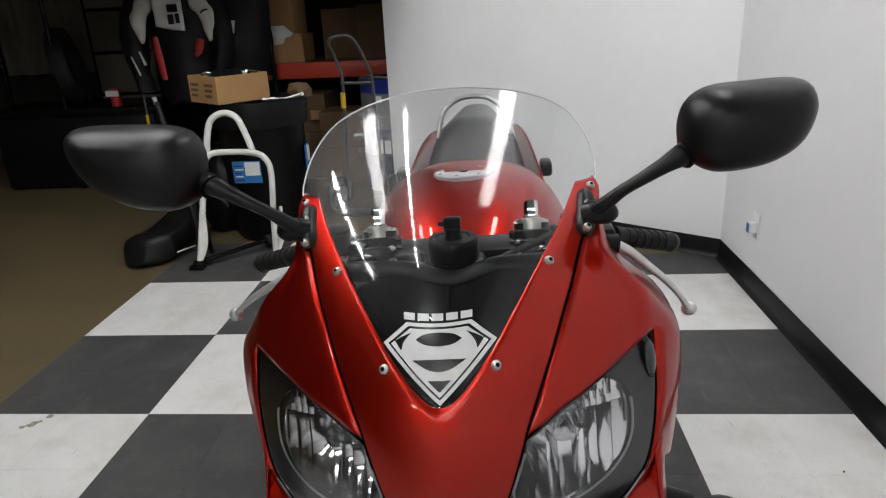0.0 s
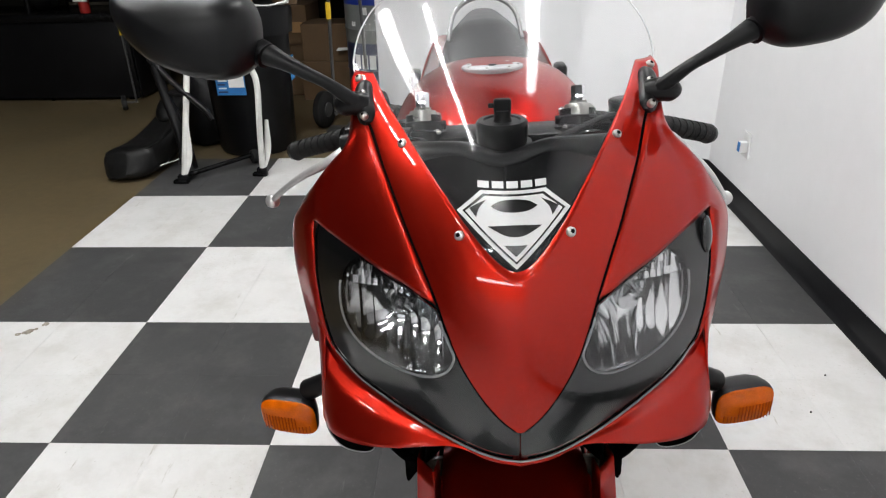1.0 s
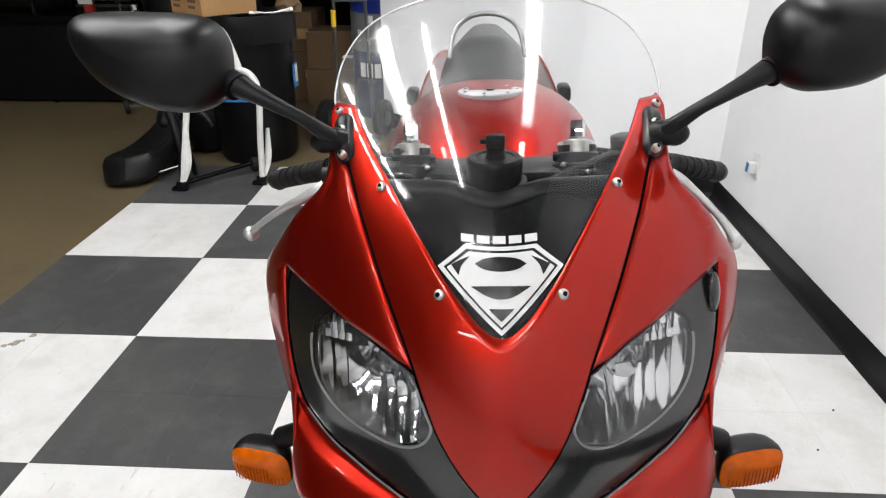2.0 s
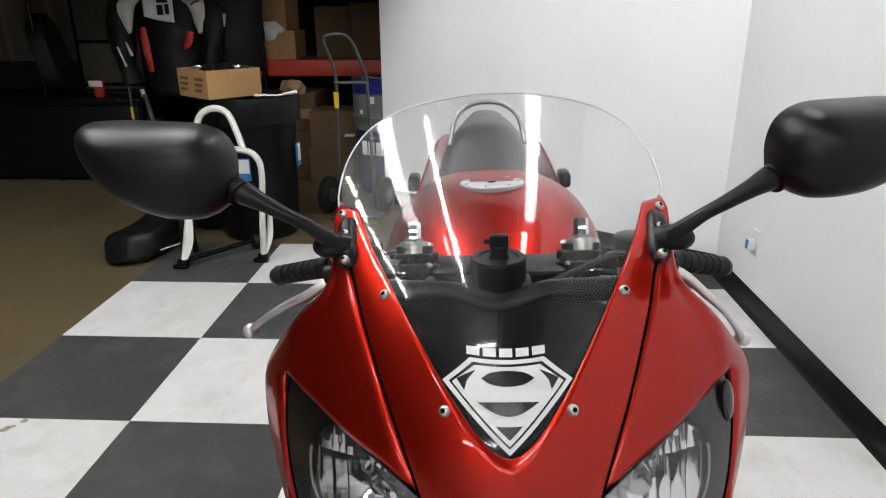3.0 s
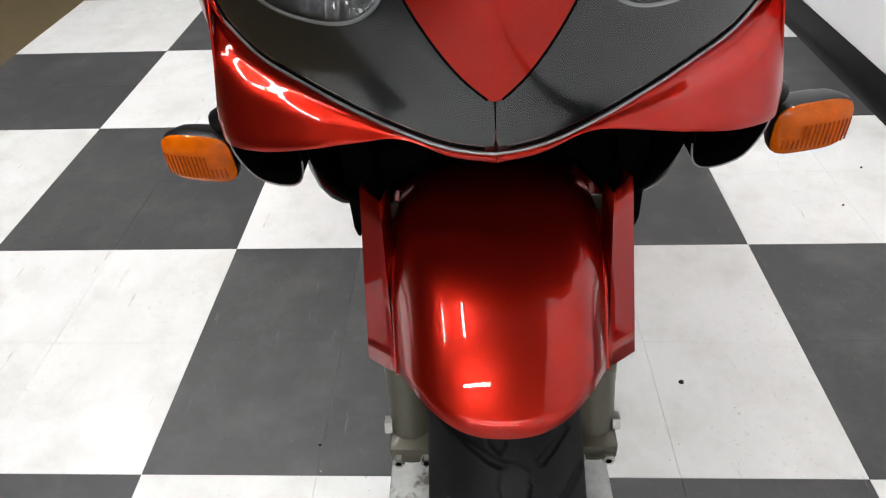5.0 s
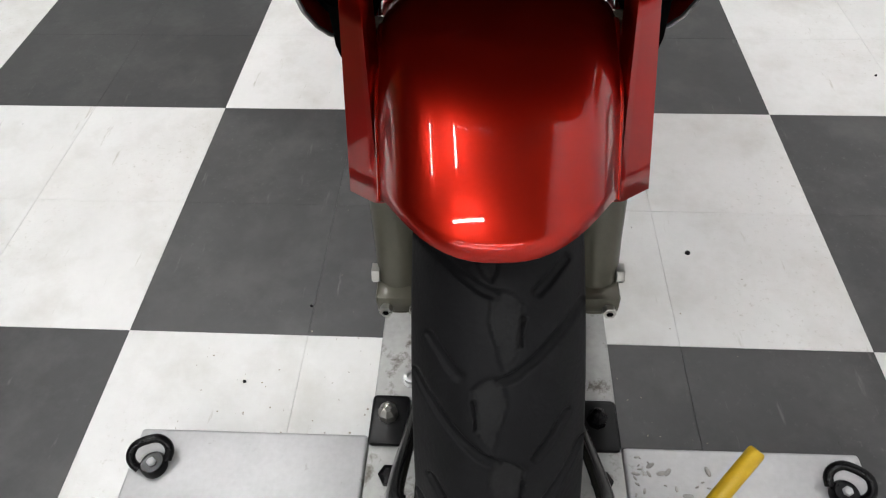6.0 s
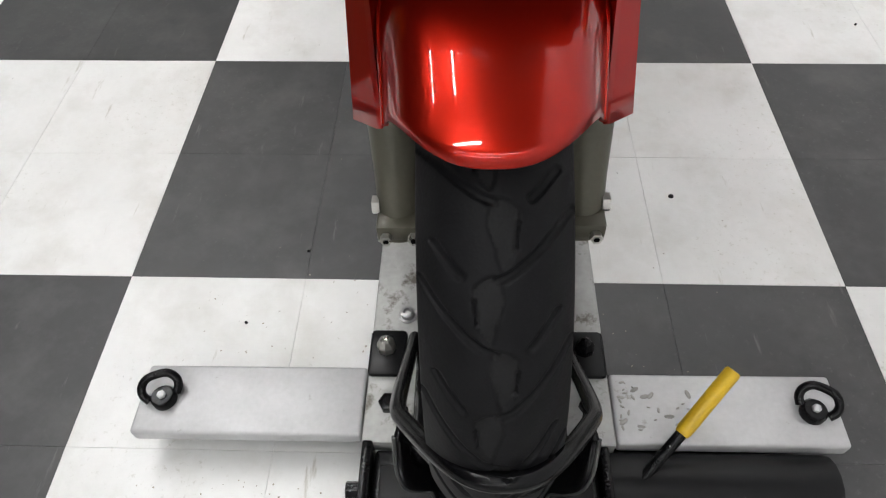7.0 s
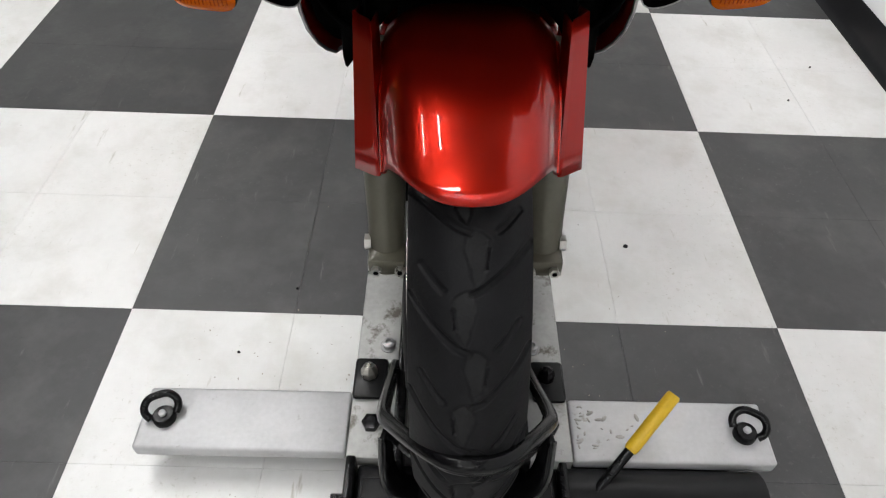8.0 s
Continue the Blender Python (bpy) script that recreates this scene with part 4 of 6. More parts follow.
    part("cable", tube_bm([s3(p) for p in ((0.20, -0.48, 0.99), (0.15, -0.53, 0.99), (0.10, -0.555, 0.99), (0.05, -0.55, 0.975), (0.02, -0.53, 0.94))], 0.0045, 8, 24), M_CABLE, bike)
part("cable", tube_bm([(0.025, -0.56, 0.992), (0.06, -0.56, 1.012), (0.10, -0.55, 1.026), (0.14, -0.52, 1.030), (0.17, -0.50, 1.012)], 0.004, 8, 24), M_CABLE, bike)

for sgn in (-1, 1):
    def s3(p):
        return (sgn * p[0], p[1], p[2])
    for k, (p, q, r, s) in enumerate((((0.075, -0.545, 0.985), (0.100, -0.540, 1.012), (0.140, -0.525, 1.006), (0.165, -0.510, 0.990)),
                                      ((0.060, -0.550, 0.980), (0.090, -0.552, 1.004), (0.125, -0.545, 0.996), (0.150, -0.530, 0.975)),
                                      ((0.085, -0.470, 1.000), (0.115, -0.480, 1.022), (0.150, -0.485, 1.020), (0.180, -0.480, 1.006)))):
        part("hose", tube_bm([s3(v) for v in (p, q, r, s)], 0.0042 - 0.0006 * k, 8, 20), M_CABLE if k else M_GLOSSBLACK, bike)
    for k in range(8):
        a = k * math.pi / 4
        part("clamp_lug", moved(box_bm(-0.004, 0.004, -0.004, 0.004, -0.005, 0.005, 0.0015), Matrix.Translation(s3((0.102 + 0.0265 * math.cos(a), -0.492 + 0.0265 * math.sin(a), 1.019 + 0.009 * math.sin(a)))) @ pose(0, 0, 0, -20, 0, math.degrees(a))), M_STEEL if k % 2 else M_BLACK, bike)
    part("clamp_bolt", tube_bm([s3((0.080, -0.528, 1.002)), s3((0.080, -0.538, 1.004))], 0.006, 12), M_STEEL, bike)
    part("clamp_bolt", tube_bm([s3((0.124, -0.524, 1.000)), s3((0.124, -0.534, 1.002))], 0.006, 12), M_STEEL, bike)
    part("hose_clip", box_bm(min(sgn * 0.138, sgn * 0.152), max(sgn * 0.138, sgn * 0.152), -0.540, -0.520, 1.000, 1.012, 0.002), M_STEEL, bike)

# tank, filler cap, seat, tail
rows = []
for k in np.linspace(0, 1, 26):
    y = -0.46 + 0.62 * k
    hw = 0.196 * (math.sin(math.pi * (0.10 + 0.78 * k)) ** 0.55)
    top = 0.900 + 0.148 * math.sin(math.pi * (0.13 + 0.60 * k)) ** 0.9 - 0.05 * k * k
    rows.append([(hw * np.sign(math.cos(t)) * abs(math.cos(t)) ** 0.75, y, 0.78 + (top - 0.78) * max(0, math.sin(t)) ** 0.62) for t in np.linspace(0, math.pi, 33)])
tank = part("fuel_tank", grid_bm(rows, False, False), M_RED, bike, thick=0.002, way=(0, 0, 1))
tm = Matrix.Translation((0, -0.170, 1.0305)) @ pose(0, 0, 0, -4, 0, 0)
part("filler_cap", lathe_bm([(0.054, -0.010), (0.054, 0.0), (0.052, 0.002), (0.040, 0.0022), (0.038, 0.001), (0.020, 0.0015)], 40, tm), M_ALLOY, tank, "silver filler cap ring")
part("lock", lathe_bm([(0.007, 0.000), (0.007, 0.003), (0.006, 0.0035)], 20, tm), M_BLACK, tank)
for k in range(7):
    a = k * 2 * math.pi / 7
    part("cap_bolt", lathe_bm([(0.0032, 0.001), (0.0032, 0.0035), (0.002, 0.004)], 10, tm @ Matrix.Translation((0.045 * math.cos(a), 0.045 * math.sin(a), 0))), M_STEEL, tank)
seat_rows = []
for k in np.linspace(0, 1, 20):
    y = 0.14 + 0.62 * k
    hw = 0.135 - 0.055 * k * k + 0.01 * math.sin(3 * k)
    top = 0.90 + (0.125 * min(1, max(0, (k - 0.12) / 0.45)) ** 0.8)
    seat_rows.append([(hw * np.sign(math.cos(t)) * abs(math.cos(t)) ** 0.7, y, 0.83 + (top - 0.83) * max(0, math.sin(t)) ** 0.7) for t in np.linspace(0, math.pi, 25)])
part("seat", grid_bm(seat_rows), M_GREYSEAT, bike, "dark grey seat hump", thick=0.003, way=(0, 0, 1))
for sgn in (-1, 1):
    flip = (lambda r: r) if sgn > 0 else mirrored
    part("tail_side", grid_bm(flip([[(0.165 - 0.05 * k + 0.01 * math.sin(math.pi * t), 0.20 + 0.62 * k, 0.80 + 0.03 * k + (0.115 + 0.04 * math.sin(math.pi * k)) * t) for t in np.linspace(0, 1, 8)] for k in np.linspace(0, 1, 14)])), M_RED, bike, thick=0.004, way=(sgn, 0, 0))
    part("passenger_peg", moved(box_bm(-0.014, 0.014, -0.03, 0.03, -0.018, 0.018, 0.008), Matrix.Translation((sgn * 0.176, 0.28, 0.925))), M_BLACK, bike)
part("grab_rail", tube_bm([(-0.095, 0.42, 0.985), (-0.080, 0.46, 1.045), (-0.045, 0.48, 1.074), (0, 0.485, 1.082), (0.045, 0.48, 1.074), (0.080, 0.46, 1.045), (0.095, 0.42, 0.985)], 0.006, 10, 40), M_TUBE, bike, "silver tubular grab rail")
part("subframe", box_bm(-0.11, 0.11, -0.42, 0.7, 0.60, 0.82, 0.03), M_BLACK, bike)

# front wheel
AX = (-0.790, 0.355)
wheel = part("front_wheel", lathe_bm([(0.020, -0.055), (0.032, -0.052), (0.032, 0.052), (0.020, 0.055)], 28, Matrix.Translation((0, AX[0], AX[1])) @ pose(0, 0, 0, 0, 90, 0)), M_FORK, bike, "black front wheel hub")


PITCH = 2 * math.pi * 0.304 / 18
LEAF = np.array([(0, 30), (9, 27), (18, 18.6), (14.5, 2.5), (13, -15), (10, -25), (2, -33), (-2, -24), (-3, -15), (-7, -3), (-10, 7), (-8, 20)]) * (0.80, 0.80) / 1000 + (0.002, 0.001)
SWEEP = [(np.array([(1, -32), (12, -27), (24, -17), (34, -7), (45, 6), (54, 19)]) / 1000, 0.0038), (np.array([(24, 24), (30, 30), (36, 38), (43, 48)]) / 1000, 0.0040), (np.array([(15, 8), (13.5, 0), (13, -10)]) / 1000, 0.0022)]


def near_line(px, py, line):
    """Distance of many points from a broken line."""
    best = np.full(px.shape, 9.0)
    for (ax, ay), (bx, by) in zip(line, line[1:]):
        t = np.clip(((px - ax) * (bx - ax) + (py - ay) * (by - ay)) / ((bx - ax) ** 2 + (by - ay) ** 2), 0, 1)
        best = np.minimum(best, np.hypot(px - ax - t * (bx - ax), py - ay - t * (by - ay)))
    return best


def within(px, py, ring):
    """Which of many points lie inside a closed outline."""
    odd = np.zeros(px.shape, bool)
    for (ax, ay), (bx, by) in zip(ring, np.roll(ring, -1, 0)):
        if ay != by:
            odd ^= ((ay > py) != (by > py)) & (px < (bx - ax) * (py - ay) / (by - ay) + ax)
    return odd


TH = np.linspace(0, 2 * math.pi, 1440, endpoint=False)
ACROSS = np.linspace(-0.0575, 0.0575, 83)
around, across = np.meshgrid(TH * 0.304, ACROSS, indexing="ij")
cut, leafy = np.zeros(around.shape), np.zeros(around.shape, bool)
for sgn, shift in ((1, 0.0), (-1, PITCH / 2)):
    for turn in (-PITCH, 0, PITCH):
        py = (around + shift) % PITCH - PITCH / 2 + turn
        px = across * sgn
        inside = within(px, py, LEAF)
        rim_d = near_line(px, py, np.vstack([LEAF, LEAF[:1]]))
        leafy |= inside & (rim_d > 0.0008)
        cut = np.maximum(cut, np.clip(np.where(inside, rim_d + 0.001, 0.001 - rim_d) / 0.0022, 0, 1) * 0.0022)
        for line, wide in SWEEP:
            cut = np.maximum(cut, np.clip((wide - near_line(px, py, line)) / 0.0018, 0, 1) * 0.0040)
rows = []
for i, th in enumerate(TH):
    ring = []
    for u, c in zip(ACROSS, cut[i]):
        r = 0.304 - 0.040 * (abs(u) / 0.0575) ** 2.3 - c
        ring.append((u, AX[0] - r * math.cos(th), AX[1] + r * math.sin(th)))
    side = [(0.0565, 0.250), (0.054, 0.232), (0.049, 0.219)]
    ring = [(-u, AX[0] - r * math.cos(th), AX[1] + r * math.sin(th)) for u, r in side[::-1]] + ring + [(u, AX[0] - r * math.cos(th), AX[1] + r * math.sin(th)) for u, r in side]
    rows.append(ring)
tyre = part("tyre", grid_bm(rows + rows[:1]), M_TYRE, wheel, "worn black tyre with leaf-shaped grooves", angle=60)
tyre.data.materials.append(M_TYREDUST)
for f in tyre.data.polygons:
    x, y, z = f.center
    i = int(round((math.atan2(z - AX[1], AX[0] - y) % (2 * math.pi)) / (2 * math.pi) * 1440)) % 1440
    j = int(round((x + 0.0575) / 0.115 * 82))
    if 0 <= j < 83 and leafy[i, j] and math.hypot(y - AX[0], z - AX[1]) > 0.255:
        f.material_index = 1
wm = Matrix.Translation((0, AX[0], AX[1])) @ pose(0, 0, 0, 0, 90, 0)
part("rim", lathe_bm([(0.219, -0.049), (0.213, -0.050), (0.205, -0.040), (0.190, -0.025), (0.190, 0.025), (0.205, 0.040), (0.213, 0.050), (0.219, 0.049)], 64, wm, False), M_FORK, wheel)
for k in range(6):
    a = k * math.pi / 3
    part("spoke", tube_bm([(0, AX[0] + 0.03 * math.cos(a), AX[1] + 0.03 * math.sin(a)), (0, AX[0] + 0.195 * math.cos(a), AX[1] + 0.195 * math.sin(a))], (0.018, 0.013), 10), M_FORK, wheel)
for sgn in (-1, 1):
    part("brake_disc", lathe_bm([(0.105, 0), (0.148, 0), (0.148, 0.004), (0.105, 0.004), (0.105, 0)], 64, Matrix.Translation((sgn * 0.066, AX[0], AX[1])) @ pose(0, 0, 0, 0, 90, 0), False), M_STEEL, wheel)

# rear wheel and swingarm
RX = (0.600, 0.312)
rear = part("rear_wheel", lathe_bm([(0.020, -0.070), (0.045, -0.066), (0.045, 0.066), (0.020, 0.070)], 28, Matrix.Translation((0, RX[0], RX[1])) @ pose(0, 0, 0, 0, 90, 0)), M_FORK, bike, "black rear wheel hub")
rm = Matrix.Translation((0, RX[0], RX[1])) @ pose(0, 0, 0, 0, 90, 0)
part("tyre", lathe_bm([(0.222, -0.078), (0.245, -0.088), (0.272, -0.088), (0.296, -0.060), (0.308, -0.030), (0.312, 0), (0.308, 0.030), (0.296, 0.060), (0.272, 0.088), (0.245, 0.088), (0.222, 0.078)], 72, rm, False), M_TYRE, rear)
part("rim", lathe_bm([(0.222, -0.078), (0.215, -0.078), (0.205, -0.06), (0.190, -0.03), (0.190, 0.03), (0.205, 0.06), (0.215, 0.078), (0.222, 0.078)], 64, rm, False), M_FORK, rear)
for k in range(6):
    a = k * math.pi / 3 + 0.4
    part("spoke", tube_bm([(0, RX[0] + 0.04 * math.cos(a), RX[1] + 0.04 * math.sin(a)), (0, RX[0] + 0.196 * math.cos(a), RX[1] + 0.196 * math.sin(a))], (0.022, 0.015), 10), M_FORK, rear)
for sgn in (-1, 1):
    part("swingarm", tube_bm([(sgn * 0.10, 0.06, 0.40), (sgn * 0.115, 0.25, 0.375), (sgn * 0.120, 0.60, 0.312)], (0.034, 0.030, 0.026), 14, 14), M_FORK, bike)
part("axle", tube_bm([(-0.14, RX[0], RX[1]), (0.14, RX[0], RX[1])], 0.013, 16), M_STEEL, bike)

# forks
for sgn in (-1, 1):
    def s3(p):
        return (sgn * p[0], p[1], p[2])
    leg = part("fork_leg", tube_bm([s3(p) for p in ((0.0995, -0.795, 0.352), (0.0995, -0.790, 0.360), (0.0995, -0.765, 0.42), (0.1005, -0.726, 0.50), (0.1005, -0.672, 0.62))], (0.020, 0.0235, 0.024, 0.0275, 0.0275), 20, 24), M_FORK, bike, "olive grey lower fork leg")
    part("stanchion", tube_bm([s3((0.1005, -0.672, 0.62)), s3((0.102, -0.494, 1.01))], 0.0215, 20), M_CHROME, leg)
    part("axle_clamp", moved(box_bm(-0.024, 0.024, -0.026, 0.03, 0.006, 0.03, 0.005), Matrix.Translation(s3((0.0985, -0.790, 0.362)))), M_FORK, leg)
    for du in (-0.017, 0.013):
        bm = tube_bm([s3((0.0985 + du, -0.812, 0.377)), s3((0.0985 + du, -0.824, 0.379))], 0.0066, 6)
        bolt = part("pinch_bolt", bm, M_STEEL, leg)
        # Black disc on the head, painted for the dark of its recess.
        part("bolt_socket", tube_bm([s3((0.0985 + du, -0.8245, 0.379)), s3((0.0985 + du, -0.8250, 0.379))], 0.0036, 6), M_VOID, bolt)
    part("side_bolt", tube_bm([s3((0.119, -0.785, 0.395)), s3((0.127, -0.785, 0.395))], 0.0105, 6), M_STEEL, leg)
    part("caliper", moved(box_bm(-0.025, 0.025, -0.045, 0.045, -0.06, 0.06, 0.012), Matrix.Translation(s3((0.088, -0.66, 0.44))) @ pose(0, 0, 0, -25, 0, 0)), M_BLACK, leg)
part("axle", tube_bm([(-0.125, AX[0], AX[1]), (0.125, AX[0], AX[1])], 0.012, 16), M_STEEL, bike)
part("brake_hose", tube_bm([(-0.074, -0.80, 0.37), (-0.078, -0.84, 0.30), (-0.075, -0.88, 0.2)], 0.004, 8, 12), M_CABLE, bike)

# front fender with its fork guards
rows = []
for k in np.linspace(0, 1, 40):
    row = []
    for s in np.linspace(-1, 1, 33):
        u = (0.0845 + 0.004 * min(1, 3 * k)) * math.sin(s * math.pi / 2 * 0.98) / math.sin(math.pi / 2 * 0.98)
        q = min(1.0, abs(u) / (0.0845 + 0.004 * min(1, 3 * k)))
        th0, th1 = radians(57.2 + 13 * q ** 2.5), radians(142 - 30 * q ** 3)
        th = th0 + (th1 - th0) * k
        top = 0.331 - 0.012 * k - 0.0032 * max(0, 1 - k / 0.22) ** 2
        rim_r = float(np.interp(math.degrees(th), (60, 66, 72, 79, 87, 96, 115), (0.242, 0.242, 0.246, 0.256, 0.280, 0.302, 0.302)))
        r = top - (top - rim_r) * (0.24 * q ** 2 + 0.76 * q ** 6)
        row.append((u, AX[0] - r * math.cos(th), AX[1] + r * math.sin(th)))
    rows.append(row)
fender = part("front_fender", grid_bm(rows), M_RED, bike, thick=0.003, way=(0, -0.7, 0.7))
for j, sgn in ((0, -1), (-1, 1)):
    part("edge_roll", tube_bm([(r[j][0] - sgn * 0.001, r[j][1], r[j][2]) for r in rows[:26]], 0.0030, 8), M_RED, fender)
for sgn in (-1, 1):
    flip = (lambda r: r) if sgn > 0 else mirrored
    plate = []
    for k in np.linspace(0, 1, 8):
        w = 0.551 + 0.144 * k
        lean = 0.064 * k
        inner = Vector((0.0905 + 0.004 * k, -0.850 + lean, w + 0.010 * (1 - k)))
        nose_e = Vector((0.0965 + 0.002 * k, -0.844 + lean, w + 0.005 * (1 - k)))
        outer = Vector((0.1200 - 0.005 * k, -0.822 + lean, w - 0.003))
        back = Vector((0.1190 - 0.006 * k, -0.700, w - 0.024))
        plate.append([inner + Vector((-0.006, 0.020, 0)), inner, nose_e] + [nose_e.lerp(outer, t) for t in (0.03, 0.5, 0.97)] + [outer, outer.lerp(back, 0.04), back])
    part("fork_guard", grid_bm(flip([[tuple(p) for p in r] for r in plate])), M_RED, fender, thick=0.003, angle=25, way=(sgn, -0.5, 0))
for u, y, w in ((-0.035, -0.72, 0.735), (0.035, -0.72, 0.735)):
    part("reflector_bolt", lathe_bm([(0.008, 0), (0.008, 0.005), (0.006, 0.007)], 6, Matrix.Translation((u, y, w)) @ pose(0, 0, 0, 60, 0, 0)), M_CHROME, bike)
part("lower_clamp", box_bm(-0.13, 0.13, -0.68, -0.61, 0.775, 0.81, 0.01), M_BLACK, bike)
# Added sheet: stands for the dark under the beak and shades the fender top.
part("arch_shade_sheet", grid_bm([crom([(u, -0.815 + 0.3 * abs(u), 0.768), (u, -0.735, 0.742), (u, -0.712, 0.715), (u, -0.700, 0.706 - 1.2 * max(0, abs(u) - 0.045)), (u, -0.600, 0.704 - 1.2 * max(0, abs(u) - 0.045))], 14) for u in np.linspace(-0.138, 0.138, 21)]), M_VOID, bike, "added black sheet under the beak that shades the fender", thick=0.003)


# ---------------------------------------------------------------- the wheel stand
stand = thing("wheel_stand", "aluminium and black steel motorcycle wheel stand with tie-down rings", "wheel stand", pose(0.6125, 0, 0.002, 0, -0.9, 0))
for sgn, x0, x1 in ((-1, -0.168, -0.100), (1, 0.100, 0.166)):
    rail = part("side_rail", box_bm(x0, x1, -0.932, -0.54, 0.058, 0.086, 0.004), M_RAIL, stand, "worn aluminium side rail")
    c = sgn * 0.140
    part("foot_pad", box_bm(c - 0.028, c + 0.024, -0.838, -0.765, 0.0865, 0.096, 0.006), M_BLACK, rail)
    part("knob", lathe_bm([(0.014, 0), (0.013, 0.012), (0.008, 0.022), (0.003, 0.026)], 8, Matrix.Translation((c - 0.004, -0.795, 0.095))), M_STEEL if sgn < 0 else M_BLACKSTEEL, rail, smooth=False)
    part("bolt", lathe_bm([(0.014, 0), (0.014, 0.002), (0.010, 0.002), (0.010, 0.010), (0.006, 0.011), (0.005, 0.006)], 18, Matrix.Translation((sgn * 0.118, -0.735, 0.086))), M_TUBE, rail)
    part("bolt", lathe_bm([(0.014, 0), (0.014, 0.010), (0.008, 0.012)], 6, Matrix.Translation((sgn * 0.135, -0.878, 0.086))), M_BLACKSTEEL, rail, smooth=False)
for sgn, x0, x1, y0, y1 in ((-1, -0.488, -0.171, -0.920, -0.817), (1, 0.169, 0.470, -0.926, -0.824)):
    arm = part("cross_arm", box_bm(x0, x1, y0, y1, 0.053, 0.079, 0.005, 3), M_ALLOY, stand, "flat aluminium outrigger arm")
    part("foot", box_bm(x0 + 0.02, x1 - 0.02, y0 + 0.05, y1 - 0.02, 0.0, 0.054, 0.004), M_BLACKSTEEL, arm)
    rx = -0.450 if sgn < 0 else 0.431
    ry = -0.872 if sgn < 0 else -0.880
    turn = 22 if sgn < 0 else -30
    rm = Matrix.Translation((rx, ry, 0.080)) @ pose(0, 0, 0, 0, 0, turn)
    ring = part("tie_down_ring", lathe_bm([(0.017, 0), (0.017, 0.010), (0.014, 0.014), (0.009, 0.014)], 20, rm), M_BLACKSTEEL, arm, "black swivel tie-down ring")
    part("bolt_head", lathe_bm([(0.006, 0.014), (0.006, 0.018), (0.004, 0.019)], 6, rm), M_ALLOY, ring, smooth=False)
    loop = tube_bm([(-0.018, 0.000, 0.008), (-0.024, 0.008, 0.014), (-0.023, 0.017, 0.021), (-0.012, 0.025, 0.027), (0.012, 0.025, 0.027), (0.023, 0.017, 0.021), (0.024, 0.008, 0.014), (0.018, 0.000, 0.008)], 0.0060, 10, 44)
    part("loop", moved(loop, rm), M_BLACKSTEEL, ring)
drips = random.Random(8)
for k in range(30):
    x, y, r = 0.178 + 0.10 * drips.random() ** 1.5, drips.uniform(-0.915, -0.835), drips.uniform(0.0012, 0.0046)
    part("residue", lathe_bm([(r, 0.0003), (r * 0.8, 0.0010), (r * 0.3, 0.0014)], 10, Matrix.Translation((x, y, 0.079)) @ pose(0, 0, 0, 0, 0, drips.uniform(0, 180)) @ Matrix.Diagonal((1.6, 0.7, 1, 1))), M_RESIDUE, stand, "dull grey dried residue")
# hoop round the tyre
side = [(0.104, -0.78, 0.10), (0.102, -0.86, 0.18), (0.099, -0.955, 0.280), (0.095, -0.990, 0.318), (0.087, -1.008, 0.336), (0.056, -1.055, 0.384), (0.028, -1.084, 0.410)]
hoop = [(-x, y, z) for x, y, z in side] + [(0, -1.092, 0.417)] + side[::-1]
part("hoop", tube_bm(hoop, 0.0085, 16, 110), M_BLACKSTEEL, stand, "bent black steel tube hoop round the tyre")
band = crom(hoop[4:-4], 50)
apron = part("hoop_apron", grid_bm([[(x * (1 + 0.02 * d), y - 0.006 + 0.010 * d, z - 0.006 - 0.034 * d) for d in (0, 0.5, 1)] for x, y, z in band]), M_BLACKSTEEL, stand, "black plate under the hoop", thick=0.004)
part("rim", tube_bm([(x * 1.02, y + 0.004, z - 0.040) for x, y, z in band], 0.004, 8), M_BLACKSTEEL, apron)
for sgn in (-1, 1):
    plate = [[(sgn * (x + d * 0.2), y - d, z) for d in (-0.016, -0.006, 0.006, 0.016)] for x, y, z in crom([(0.095, -1.000, 0.315), (0.096, -1.012, 0.255), (0.093, -1.010, 0.200), (0.086, -0.998, 0.150), (0.070, -0.985, 0.110), (0.066, -0.985, 0.080)], 20)]
    web = part("bracket", grid_bm(plate), M_BLACKSTEEL, stand, "curved black steel bracket", thick=0.006, way=(sgn, -0.3, 0))
    part("rim", tube_bm([r[3] for r in plate], 0.0022, 6), M_OLDTUBE, web, "pale worn edge")
    part("wheel_guide", box_bm(min(sgn * 0.084, sgn * 0.0985), max(sgn * 0.084, sgn * 0.0985), -0.95, -0.56, 0.03, 0.118, 0.003), M_BLACKSTEEL, stand, "black guide plate beside the tyre")
cradle = part("cradle_box", box_bm(-0.150, 0.140, -1.10, -0.936, 0.020, 0.076, 0.006), M_BLACKSTEEL, stand, "black steel front box")
part("lid", box_bm(-0.140, 0.130, -1.09, -0.960, 0.0765, 0.083, 0.002), M_BIN, cradle, "dull black lid")
part("side_plate", box_bm(-0.166, -0.152, -1.03, -0.930, 0.020, 0.092, 0.003), M_BLACKSTEEL, cradle)
part("side_plate", box_bm(0.142, 0.154, -1.03, -0.934, 0.020, 0.092, 0.003), M_BLACKSTEEL, cradle)
part("pivot_bolt", tube_bm([(-0.185, -0.985, 0.06), (-0.166, -0.985, 0.06)], 0.011, 6), M_BLACKSTEEL, cradle)
